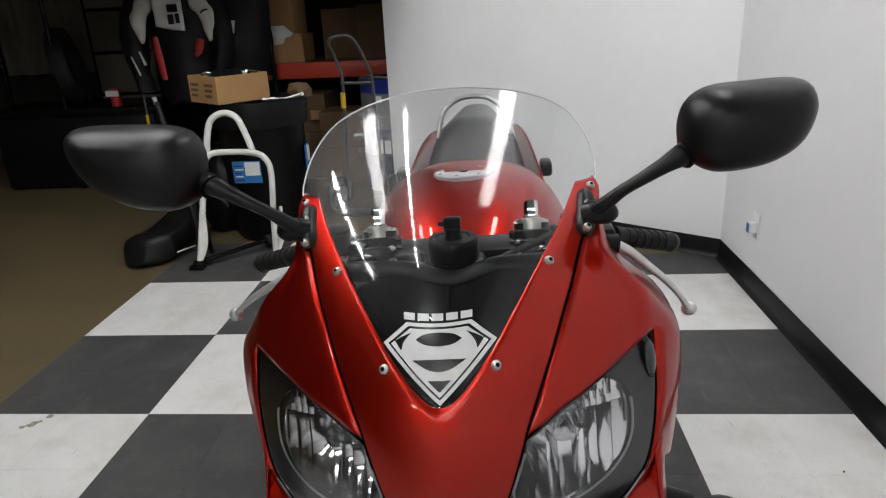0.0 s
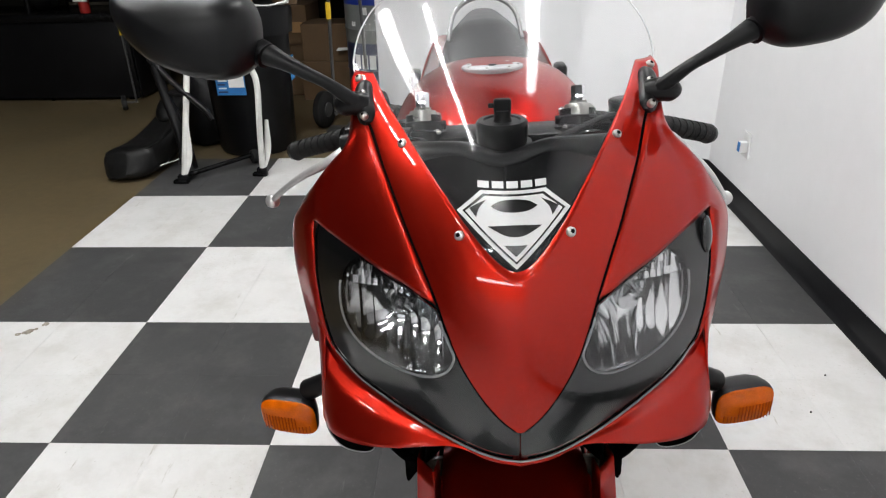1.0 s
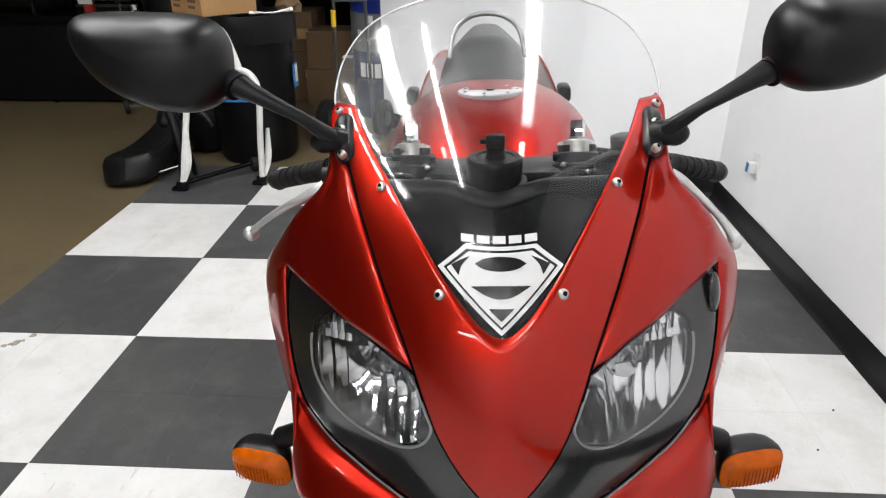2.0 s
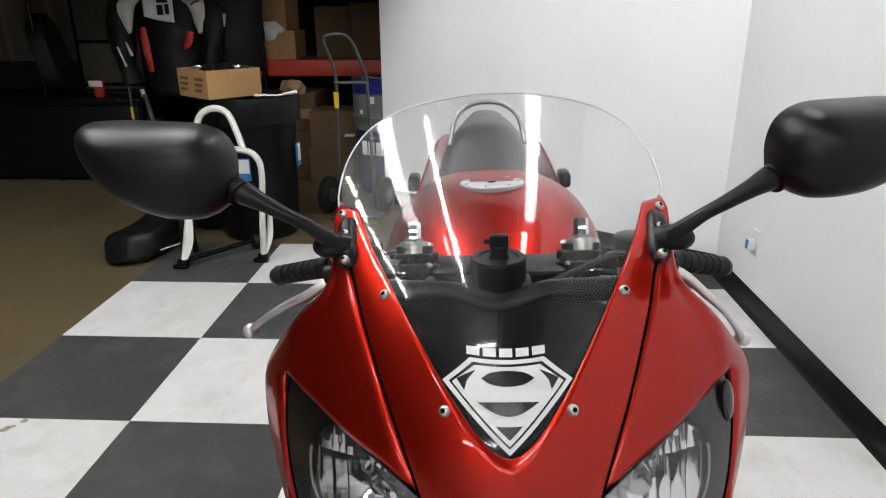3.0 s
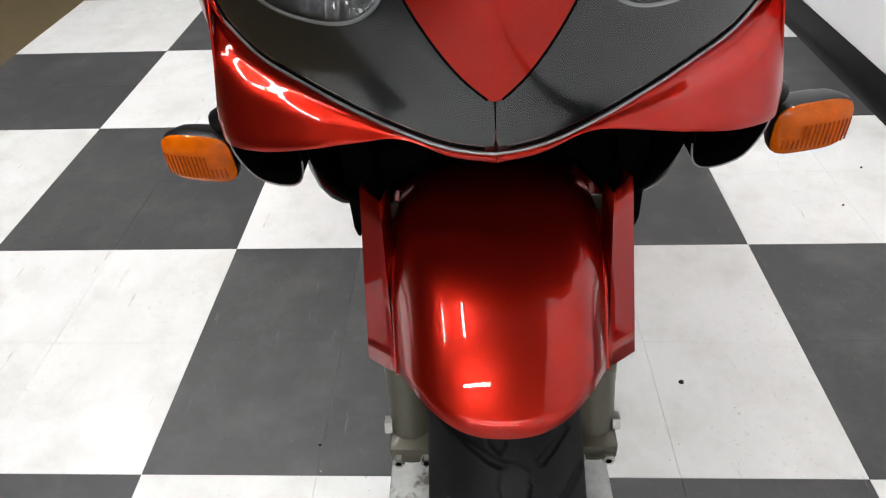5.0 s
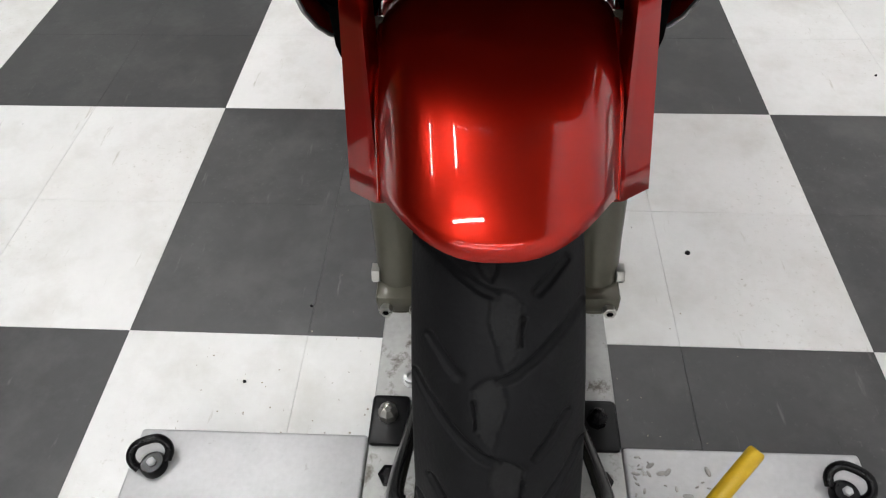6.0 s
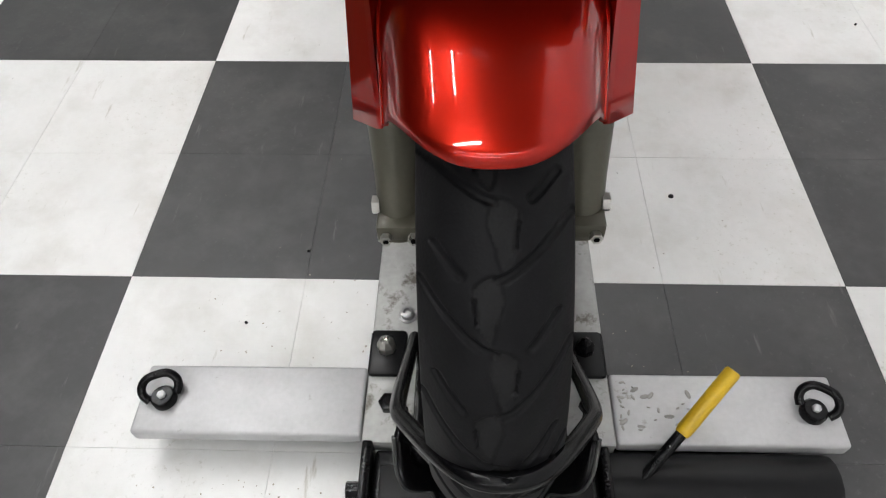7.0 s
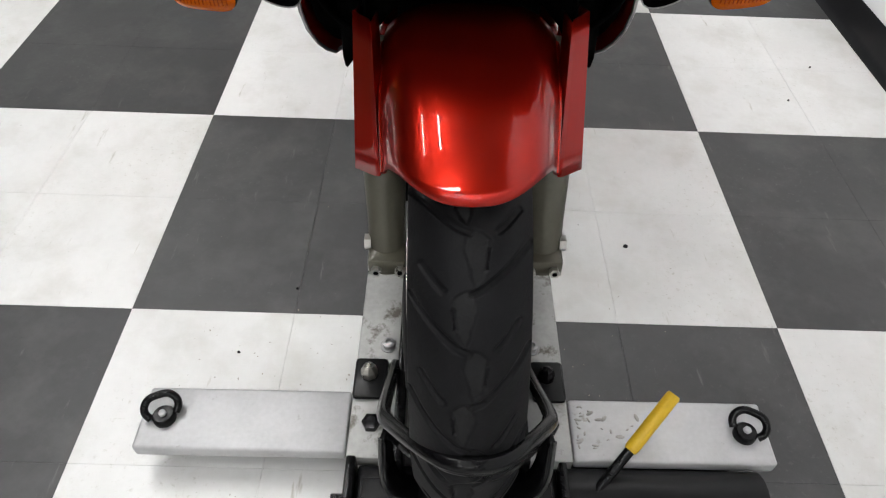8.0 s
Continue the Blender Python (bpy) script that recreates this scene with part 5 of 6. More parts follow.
# Black tube added in place of the shadow below the right arm.
part("arm_shadow_tube", tube_bm([(0.15, -0.966, 0.042), (0.44, -0.966, 0.042)], 0.041, 16), M_BLACK, cradle)
part("wheel_tray", box_bm(-0.062, 0.062, -0.95, -0.62, 0.035, 0.050, 0.004), M_BLACKSTEEL, stand)
lever2 = part("lock_lever", tube_bm([(0.150, -1.012, 0.045), (0.250, -0.917, 0.112)], 0.0075, 12), M_BLACKSTEEL, stand, "black locking lever with a yellow grip")
part("yellow_grip", tube_bm([(0.244, -0.923, 0.108), (0.248, -0.919, 0.111), (0.305, -0.864, 0.162), (0.307, -0.862, 0.164)], (0.0088, 0.0104, 0.0104, 0.0085), 16), M_YELLOW, lever2, "yellow vinyl grip")


# ---------------------------------------------------------------- along the wall
t = thing("wall_outlet", "white plastic wall outlet with a blue tag", "wall outlet", pose(WALL_X, 1.62, 0.32, 0, 0, 0))
part("plate", box_bm(-0.008, 0.0, -0.037, 0.037, -0.058, 0.058, 0.003), M_OUTLET, t)
part("plug", box_bm(-0.045, -0.008, -0.030, 0.0, -0.03, 0.02, 0.006), M_OUTLET, t)
part("blue_tag", box_bm(-0.047, -0.0455, -0.028, -0.002, -0.025, 0.018, 0.0), M_LABELBLUE, t, smooth=False)


# ---------------------------------------------------------------- the storage end
def lump(bm, amount, freq, seed=0.0):
    for v in bm.verts:
        n = noise.noise_vector(Vector(v.co) * freq + Vector((seed, seed, seed)))
        v.co += n * amount
    return bm


bin_t = thing("waste_bin", "black plastic round waste bin, full, beside a paddock stand", "waste bin", pose(-0.80, 2.70, 0))
part("body", lathe_bm([(0.22, 0.0), (0.235, 0.03), (0.265, 0.75), (0.272, 0.77), (0.285, 0.775), (0.287, 0.83), (0.275, 0.842), (0.262, 0.835), (0.255, 0.70)], 48, None, False), M_BIN, bin_t)
part("liner", lump(lathe_bm([(0.290, 0.70), (0.296, 0.80), (0.288, 0.852), (0.24, 0.84), (0.1, 0.82), (0.02, 0.815)], 48, None, False), 0.008, 14), M_BIN, bin_t, "black liner folded over the rim")
part("label", box_bm(-0.115, 0.055, -0.268, -0.264, 0.385, 0.515), M_LABELBLUE, bin_t, "blue label", smooth=False)
part("label_panel", box_bm(-0.040, 0.050, -0.271, -0.2685, 0.43, 0.510), M_PAPER, bin_t, "white label", smooth=False)
for k in range(5):
    part("label_bar", box_bm(-0.105 + 0.004 * (k % 2), -0.050 - 0.006 * (k % 3), -0.2705, -0.2685, 0.40 + 0.021 * k, 0.408 + 0.021 * k), M_PAPER if k % 2 else M_NAVY, bin_t, smooth=False)


rm = pose(0, 0, 0, 0, 0, 90)
part("side_label", moved(box_bm(-0.045, 0.045, -0.2705, -0.2675, 0.42, 0.56), rm), M_LABELBLUE, bin_t, "small blue label", smooth=False)
part("side_label_panel", moved(box_bm(-0.010, 0.040, -0.2725, -0.2708, 0.45, 0.55), rm), M_PAPER, bin_t, "white label", smooth=False)


def carton(x, y, z, sx_, sy, sz, turn, material=None, label="brown cardboard carton on a storage shelf", open_top=False, bars=0, group="cartons"):
    """A carton with thick board, flaps and plain bars of print."""
    material = material or M_CARD
    t = thing("carton", label, "carton", pose(x, y, z, 0, 0, turn), group)
    if open_top:
        th = 0.006
        for b in (box_bm(-sx_ / 2, sx_ / 2, -sy / 2, -sy / 2 + th, 0, sz), box_bm(-sx_ / 2, sx_ / 2, sy / 2 - th, sy / 2, 0, sz), box_bm(-sx_ / 2, -sx_ / 2 + th, -sy / 2 + th, sy / 2 - th, 0, sz), box_bm(sx_ / 2 - th, sx_ / 2, -sy / 2 + th, sy / 2 - th, 0, sz)):
            part("side_panel", b, material, t, smooth=False)
        part("bottom", box_bm(-sx_ / 2 + th, sx_ / 2 - th, -sy / 2 + th, sy / 2 - th, 0, th), material, t, smooth=False)
    else:
        part("body", box_bm(-sx_ / 2, sx_ / 2, -sy / 2, sy / 2, 0, sz, 0.004), material, t, smooth=False)
        part("tape", box_bm(-0.025, 0.025, -sy / 2 - 0.0015, sy / 2 + 0.0015, sz * 0.75, sz + 0.0015), M_CARD2, t, smooth=False)
    for k in range(bars):
        w = sx_ * (0.30 - 0.04 * (k % 3))
        x0 = sx_ * (0.08 if k < 3 else -0.42)
        part("print_bar", box_bm(x0, x0 + w, -sy / 2 - 0.002, -sy / 2 - 0.0005, sz * (0.62 - 0.2 * (k % 3)), sz * (0.62 - 0.2 * (k % 3)) + 0.016), M_CARD2, t, smooth=False)
    return t


# the carton on the bin, with odds and ends in it
carton(-0.945, 2.64, 0.852, 0.345, 0.335, 0.155, -41, M_CARD, "open brown cardboard carton of loose parts, standing on a bin", True, 6)
for k in range(7):
    a = random.uniform(0, 6)
    x, y = -0.945 + random.uniform(-0.15, 0.15), 2.64 + random.uniform(-0.08, 0.08)
    r = random.uniform(0.03, 0.055)
    b = tube_bm([(x + r * math.cos(q), y + r * math.sin(q) * 0.5, 0.985 + 0.03 * math.sin(q + a)) for q in np.linspace(0, 5.6, 18)], 0.009, 8)
    solid("loose_part", b, M_BLACKSTEEL if k % 3 else M_STEEL, "small loose hose or bracket lying in an open carton", "spare part", group="loose parts in the carton")
for k in range(2):
    x, y = -0.885 + 0.07 * k, 2.64
    solid("scrap_pile", lump(lathe_bm([(0.001, 0.06), (0.05, 0.045), (0.085, 0.0), (0.085, -0.11)], 20, Matrix.Translation((x - 0.1, y, 0.975)), False), 0.02, 20, k), M_BLACK, "tangled black parts heaped in a carton", "spare parts")
solid("crumpled_paper", lump(moved(tube_bm([(-0.10, 0, 0.01), (-0.04, -0.01, 0.012), (0.03, 0.0, 0.012), (0.10, 0.01, 0.022), (0.13, 0.01, 0.03)], (0.02, 0.012, 0.012, 0.02, 0.025), 10, 24, flat=0.4), Matrix.Translation((-0.60, 2.52, 0.853))), 0.004, 30), M_PAPER, "crumpled white paper lying on a bin", "paper")
solid("torn_packaging", lump(moved(lathe_bm([(0.01, 0.05), (0.05, 0.04), (0.075, 0.0), (0.06, -0.03)], 14), Matrix.Translation((-0.52, 2.66, 0.89))), 0.025, 22), M_CARD2, "torn packaging beside an open carton", "packaging")

# white paddock stand leaning on the bin
ps = thing("paddock_stand", "chipped white tubular paddock stand leaning against a bin", "paddock stand", pose(-0.83, 2.15, 0))
part("frame", tube_bm([(-0.19, -0.13, 0.02), (-0.17, -0.06, 0.24), (-0.145, 0.02, 0.50), (-0.135, 0.04, 0.575), (-0.10, 0.055, 0.612), (0, 0.06, 0.618), (0.13, 0.055, 0.612), (0.20, 0.045, 0.585), (0.235, 0.025, 0.50), (0.225, -0.01, 0.24), (0.215, -0.02, 0.02)], 0.017, 12, 70), M_WHITESTEEL, ps)
part("handle", tube_bm([(-0.125, 0.058, 0.61), (-0.12, 0.085, 0.70), (-0.105, 0.11, 0.775), (-0.06, 0.12, 0.815), (0, 0.12, 0.822), (0.055, 0.115, 0.79), (0.10, 0.09, 0.70), (0.135, 0.06, 0.62)], 0.018, 12, 50), M_WHITESTEEL, ps)
for x, y in ((-0.19, -0.13), (0.215, -0.02)):
    part("brace", tube_bm([(x, y, 0.03), (x + 0.03, y + 0.04, 0.14), (x + 0.035, y + 0.08, 0.30)], (0.012, 0.02, 0.010), 8, 14, flat=0.5), M_WHITESTEEL, ps)
    part("cradle", join_bm(box_bm(x - 0.055, x + 0.02, y - 0.025, y + 0.015, 0.004, 0.022, 0.004), box_bm(x - 0.03, x + 0.025, y - 0.02, y + 0.02, 0.0, 0.05, 0.006)), M_BLACKSTEEL, ps)
part("cross_bar", tube_bm([(-0.17, -0.10, 0.04), (0.10, 0.20, 0.055)], 0.013, 10), M_BLACKSTEEL, ps)
part("wheel", lathe_bm([(0.012, -0.02), (0.038, -0.018), (0.042, 0), (0.038, 0.018), (0.012, 0.02)], 24, Matrix.Translation((0.105, 0.20, 0.044)) @ pose(0, 0, 0, 0, 90, 40)), M_RUBBER, ps)
part("wheel_cap", lathe_bm([(0.016, 0.019), (0.014, 0.022)], 16, Matrix.Translation((0.105, 0.20, 0.044)) @ pose(0, 0, 0, 0, 90, -50)), M_TUBE, ps)

# motorcycle seat on the floor
ss = thing("saddle", "black vinyl motorcycle seat lying on the concrete floor", "motorcycle seat", pose(-1.20, 2.28, 0.0, 0, 0, 0))
rows = []
for k in np.linspace(0, 1, 34):
    grow = math.sin(min(1.0, 0.12 + k / 0.20) * math.pi / 2) ** 0.7 * math.sin(min(1.0, 0.15 + (1 - k) / 0.12) * math.pi / 2) ** 0.6
    top, floor_z = 0.180 + 0.115 * k ** 1.4 - 0.03 * math.sin(math.pi * k), 0.10 * max(0.0, k - 0.45)
    mid_z, ht, hw = (top + floor_z) / 2, (top - floor_z) / 2 * (0.55 + 0.45 * grow), (0.155 - 0.065 * k) * grow
    ring = []
    for a in np.linspace(0, 2 * math.pi, 36, endpoint=False):
        ca, sa = math.cos(a), math.sin(a)
        ring.append((-0.175 + 0.13 * k + hw * np.sign(ca) * abs(ca) ** 0.55, -0.235 + 0.44 * k + 0.03 * sa * (1 - k), mid_z + ht * np.sign(sa) * abs(sa) ** 0.6 + 0.02 * ca))
    rows.append(ring)
bm = grid_bm(rows, True, True)
low = min(v.co.z for v in bm.verts)
part("cushion", moved(bm, Matrix.Translation((0, 0, -low))), M_SEAT, ss)
for j in (4, 14):
    part("piping", tube_bm([(r[j][0], r[j][1], r[j][2] - low + 0.001) for r in rows[3:-3]], 0.0035, 6), M_SEAT, ss)
pad = lathe_bm([(math.sin(t), -math.cos(t)) for t in np.linspace(0.05, 3.09, 16)], 28, Matrix.Translation((-0.03, 0.235, 0.315)) @ pose(0, 0, 0, 25, -8, -12) @ Matrix.Diagonal((0.085, 0.15, 0.060, 1)))
part("passenger_pad", pad, M_SEAT, ss)
part("strut", tube_bm([(0.02, 0.10, 0.20), (0.06, 0.03, 0.13), (0.08, -0.03, 0.03)], 0.016, 10, 12), M_BLACK, ss)
part("strap", moved(box_bm(-0.055, 0.055, -0.008, 0.008, 0.0, 0.004), Matrix.Translation((0.055, -0.13, 0.075)) @ pose(0, 0, 0, 0, -16, 12)), M_PAPER, ss, "pale strap end", smooth=False)


# black frame part standing beside the seat
fr = thing("frame_part", "black steel bicycle-like frame part standing beside a paddock stand", "frame", pose(-1.03, 2.12, 0))
part("main_tube", tube_bm([(-0.185, 0.14, 0.90), (-0.170, 0.13, 0.84), (-0.113, 0.08, 0.633), (-0.080, 0.06, 0.464), (-0.013, 0.0, 0.229), (0.0, -0.02, 0.010)], (0.012, 0.016, 0.028, 0.026, 0.024, 0.018), 12, 40), M_BLACK, fr)
part("arm", tube_bm([(-0.113, 0.08, 0.633), (-0.060, 0.06, 0.560), (0.060, 0.03, 0.451), (0.156, 0.0, 0.377), (0.185, -0.01, 0.330)], (0.020, 0.018, 0.016, 0.015, 0.011), 12, 30), M_BLACK, fr)
part("brace", tube_bm([(-0.080, 0.06, 0.464), (-0.01, 0.045, 0.452), (0.060, 0.03, 0.451)], 0.009, 10), M_BLACK, fr)
part("cross_bar", tube_bm([(-0.225, 0.13, 0.745), (-0.10, 0.12, 0.770)], 0.008, 10), M_BLACKSTEEL, fr)
part("knob", lathe_bm([(0.010, -0.03), (0.022, -0.026), (0.024, 0.0), (0.022, 0.026), (0.010, 0.03)], 20, Matrix.Translation((-0.113, 0.06, 0.640)) @ pose(0, 0, 0, 90, 0, 20)), M_BLACK, fr)
part("fork_blade", tube_bm([(-0.080, 0.06, 0.464), (-0.045, 0.10, 0.300), (-0.030, 0.13, 0.12), (-0.020, 0.14, 0.010)], (0.022, 0.022, 0.020, 0.014), 10, 20), M_BLACK, fr)
part("steel_tip", tube_bm([(-0.190, 0.14, 0.885), (-0.196, 0.142, 0.925)], 0.0125, 12), M_STEEL, fr, "bare steel tip")

# Made-up black lump fills the dark area left of the bin.
bag = lump(lathe_bm([(0.02, 0.0), (0.17, 0.004), (0.20, 0.06), (0.205, 0.20), (0.18, 0.36), (0.12, 0.46), (0.05, 0.50), (0.065, 0.54), (0.02, 0.55)], 40, None), 0.022, 9, 3.0)
drop = min(v.co.z for v in bag.verts)
solid("dark_lump", moved(bag, Matrix.Translation((-1.12, 2.86, -drop))), M_BIN, "added black lump standing for the dark area beside a waste bin", "bag")

# rack with red beams and cartons
rack = thing("pallet_rack", "storage rack with a red steel beam, half filled with cartons", "storage rack", pose(-0.6, 4.15, 0))
for x in (-1.05, 0.95):
    for y in (0.0, 0.85):
        part("upright", box_bm(x - 0.035, x + 0.035, y - 0.03, y + 0.03, 0, 2.4, 0.004), M_BLACKSTEEL, rack)
for z in (0.83, 1.95):
    for y in (-0.02, 0.83):
        part("beam", box_bm(-1.02, 0.92, y - 0.025, y + 0.025, z, z + 0.125, 0.006), M_SHELF, rack, "red shelf beam")
    part("deck", box_bm(-1.02, 0.92, 0.01, 0.80, z + 0.105, z + 0.123), M_CARD2, rack, smooth=False)
carton(-1.12, 4.34, 0.955, 0.46, 0.42, 0.22, 3)
carton(-1.16, 4.43, 1.178, 0.40, 0.36, 0.36, -2, M_CARD)
solid("plastic_bag", lump(lathe_bm([(0.004, 0.055), (0.07, 0.045), (0.13, 0.012), (0.10, -0.020), (0.05, -0.060), (0.01, -0.115)], 22, Matrix.Translation((-1.10, 4.150, 1.178)) @ Matrix.Diagonal((1.2, 0.5, 1, 1)), False), 0.030, 16, 3), M_PAPER, "crumpled pale plastic bag draped over a carton", "plastic bag")
# These cartons take the darker copy, so their shade is in the colour.
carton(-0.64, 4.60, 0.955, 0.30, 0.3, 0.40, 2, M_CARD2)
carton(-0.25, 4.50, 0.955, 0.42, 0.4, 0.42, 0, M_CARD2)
carton(-0.95, 4.30, 0.0, 0.46, 0.44, 0.40, 4, M_CARD2, "cardboard carton on the floor under a rack, coloured dark for shade")
carton(-0.93, 4.30, 0.403, 0.40, 0.40, 0.30, -3, M_CARD2, "cardboard carton stacked under a rack, coloured dark for shade")
carton(-0.55, 4.10, 0.30, 0.42, 0.36, 0.28, 2, M_CARD2, "cardboard carton stacked under a rack, coloured dark for shade")
carton(-0.55, 4.12, 0.0, 0.46, 0.40, 0.297, 0, M_CARD2, "cardboard carton on the floor under a rack, coloured dark for shade")
for x, y, z, w, h in ((-0.86, 3.86, 0.50, 0.09, 0.08), (-0.82, 3.86, 0.20, 0.09, 0.06)):
    solid("shelf_tag", box_bm(x, x + w, 4.064, 4.068, z, z + h), M_CARD, "small pale card tag stuck on a carton", "card", smooth=False)
solid("loose_sheet", lump(box_bm(-0.48, -0.28, 3.86, 3.94, 0.40, 0.402), 0.02, 9), M_PAPER, "loose white sheet of paper on a stack of cartons", "paper")
solid("plastic_bag", lump(moved(tube_bm([(-0.16, 0, 0.03), (-0.06, 0, -0.02), (0.0, -0.01, -0.05), (0.07, 0, 0.0), (0.16, 0, 0.04)], (0.01, 0.05, 0.06, 0.05, 0.012), 14, 30, flat=1.0), Matrix.Translation((-1.33, 4.13, 1.19))), 0.015, 25), M_BAG, "crumpled clear plastic bag hanging over cartons", "plastic bag")

# drum
dr = thing("steel_drum", "blue steel drum with a grey band and white marks", "drum", pose(-0.10, 3.85, 0))
part("lower", lathe_bm([(0.28, 0), (0.29, 0.01), (0.285, 0.03), (0.285, 0.27), (0.292, 0.285), (0.285, 0.30), (0.285, 0.48)], 48, None, False), M_NAVY, dr)
part("band", lathe_bm([(0.286, 0.48), (0.286, 0.56), (0.293, 0.575), (0.286, 0.59), (0.286, 0.745)], 48, None, False), M_GREYDRUM, dr)
part("upper", lathe_bm([(0.286, 0.745), (0.287, 0.82), (0.292, 0.83), (0.292, 0.845), (0.283, 0.846), (0.280, 0.835), (0.02, 0.833)], 48, None, False), M_BLUE, dr)
for k in range(4):
    a = radians(-128 + k * 13)
    part("mark", moved(box_bm(-0.024, 0.024, -0.002, 0.002, 0.30, 0.40), Matrix.Translation((0.287 * math.cos(a), 0.287 * math.sin(a), 0)) @ pose(0, 0, 0, 0, 0, -128 + k * 13 + 90)), M_PAPER, dr, "white block mark", smooth=False)
for k, (a, z, w, h) in enumerate(((-112, 0.68, 0.05, 0.05), (-134, 0.60, 0.012, 0.03), (-130, 0.60, 0.012, 0.03))):
    q = radians(a)
    part("sticker", moved(box_bm(-w / 2, w / 2, -0.002, 0.002, z, z + h), Matrix.Translation((0.288 * math.cos(q), 0.288 * math.sin(q), 0)) @ pose(0, 0, 0, 0, 0, a + 90)), M_PAPER, dr, smooth=False)
for k in range(9):
    x, y = -0.10 + random.uniform(-0.2, 0.12), 3.74 + random.uniform(-0.12, 0.12)
    solid("hand_tool", moved(tube_bm([(-0.08, 0, 0), (0.0, 0.01, 0.01), (0.08, 0, 0)], (0.008, 0.012, 0.007), 8), Matrix.Translation((x, y, 0.848)) @ pose(0, 0, 0, 0, 0, random.uniform(0, 180))), M_TUBE if k % 3 else M_BLACKSTEEL, "small hand tool lying on a drum lid", "tool", group="tools on the drum")

# hand truck
ht = thing("hand_truck", "grey steel hand truck with black tyres, parked by the wall", "hand truck", pose(-0.33, 3.05, 0))
part("frame", tube_bm([(-0.03, 0.0, 0.10), (-0.03, 0.02, 0.50), (-0.02, 0.02, 0.90), (-0.05, 0.0, 1.05), (-0.075, -0.03, 1.13), (-0.05, -0.03, 1.17), (0.05, -0.03, 1.175), (0.10, -0.02, 1.13), (0.16, 0.0, 0.98), (0.18, 0.02, 0.85), (0.20, 0.02, 0.10)], 0.011, 10, 80), M_OLDTUBE, ht)
part("grip_tape", tube_bm([(-0.026, 0.02, 0.72), (-0.024, 0.02, 0.82)], 0.0165, 12), M_YELLOW, ht, "yellow tape")
part("cross_bar", tube_bm([(-0.03, 0.02, 0.88), (0.19, 0.02, 0.88)], 0.012, 10), M_OLDTUBE, ht)
part("toe_plate", box_bm(-0.08, 0.26, -0.14, 0.02, 0.02, 0.028, 0.002), M_OLDTUBE, ht)
for x in (-0.12, 0.26):
    wl = part("wheel", lathe_bm([(0.05, -0.03), (0.10, -0.034), (0.122, -0.02), (0.126, 0), (0.122, 0.02), (0.10, 0.034), (0.05, 0.03)], 36, Matrix.Translation((x, 0.06, 0.126)) @ pose(0, 0, 0, 0, 90, -18)), M_RUBBER, ht, "black tyre")
    part("hub", lathe_bm([(0.05, -0.036), (0.05, 0.036), (0.02, 0.04)], 24, Matrix.Translation((x, 0.06, 0.126)) @ pose(0, 0, 0, 0, 90, -18)), M_OLDTUBE, wl)

# riding jacket on a hanger
jk = thing("riding_jacket", "black, white and red leather riding jacket hanging with a paper tag", "jacket", pose(-1.77, 3.95, 0))


def jacket_sheet(outline_l, outline_r, depth, n=20, cols=12):
    rows = []
    for p, q in zip(crom(outline_l, n), crom(outline_r, n)):
        rows.append([(p[0] * (1 - t) + q[0] * t, -depth * math.sin(math.pi * t) ** 0.6, p[1] * (1 - t) + q[1] * t) for t in np.linspace(0, 1, cols)])
    return grid_bm(rows)


part("body", lump(jacket_sheet([(-0.18, 1.58), (-0.27, 1.45), (-0.26, 1.2), (-0.24, 0.95), (-0.22, 0.70)], [(0.18, 1.58), (0.28, 1.45), (0.27, 1.2), (0.25, 0.95), (0.22, 0.70)], 0.14), 0.02, 7), M_LEATHERB, jk, thick=0.01)
for sgn in (-1, 1):
    part("sleeve", lump(tube_bm([(sgn * 0.29, -0.02, 1.48), (sgn * 0.36, -0.05, 1.28), (sgn * 0.34, -0.11, 1.05), (sgn * 0.29, -0.15, 0.80)], (0.11, 0.10, 0.085, 0.065), 18, 28), 0.02, 9, sgn), M_LEATHERB, jk)
    a = [(0.10, 1.60), (0.13, 1.50), (0.155, 1.40), (0.19, 1.365), (0.215, 1.31), (0.235, 1.23), (0.262, 1.165)]
    b = [(0.20, 1.60), (0.26, 1.50), (0.30, 1.42), (0.335, 1.36), (0.335, 1.29), (0.315, 1.22), (0.280, 1.165)]
    rows = [[(sgn * (p[0] * (1 - t) + q[0] * t), -0.135 - 0.022 * math.sin(math.pi * t), p[1] * (1 - t) + q[1] * t) for t in np.linspace(0, 1, 9)] for p, q in zip(crom(a, 24), crom(b, 24))]
    part("shoulder", lump(grid_bm(rows), 0.008, 12, sgn), M_LEATHERW, jk, "white shoulder panel", thick=0.008)
part("chest_logo", lump(tube_bm([(0.235, -0.160, 1.365), (0.265, -0.162, 1.385), (0.295, -0.160, 1.388)], (0.012, 0.016, 0.01), 8, 8, flat=0.4), 0.003, 30), M_CARD2, jk)
part("red_panel", tube_bm([(-0.155, -0.150, 1.21), (-0.145, -0.160, 1.08), (-0.130, -0.155, 0.89)], (0.020, 0.030, 0.020), 10, 14, flat=0.35), M_LEATHERR, jk, "red chest panel")
part("red_panel", tube_bm([(0.195, -0.140, 1.18), (0.175, -0.155, 1.10), (0.145, -0.160, 1.055)], (0.030, 0.030, 0.010), 10, 12, flat=0.35), M_LEATHERR, jk, "red chest panel")
part("cuff_stripe", tube_bm([(-0.34, -0.21, 1.075), (-0.285, -0.225, 0.935)], 0.007, 8), M_LEATHERW, jk)
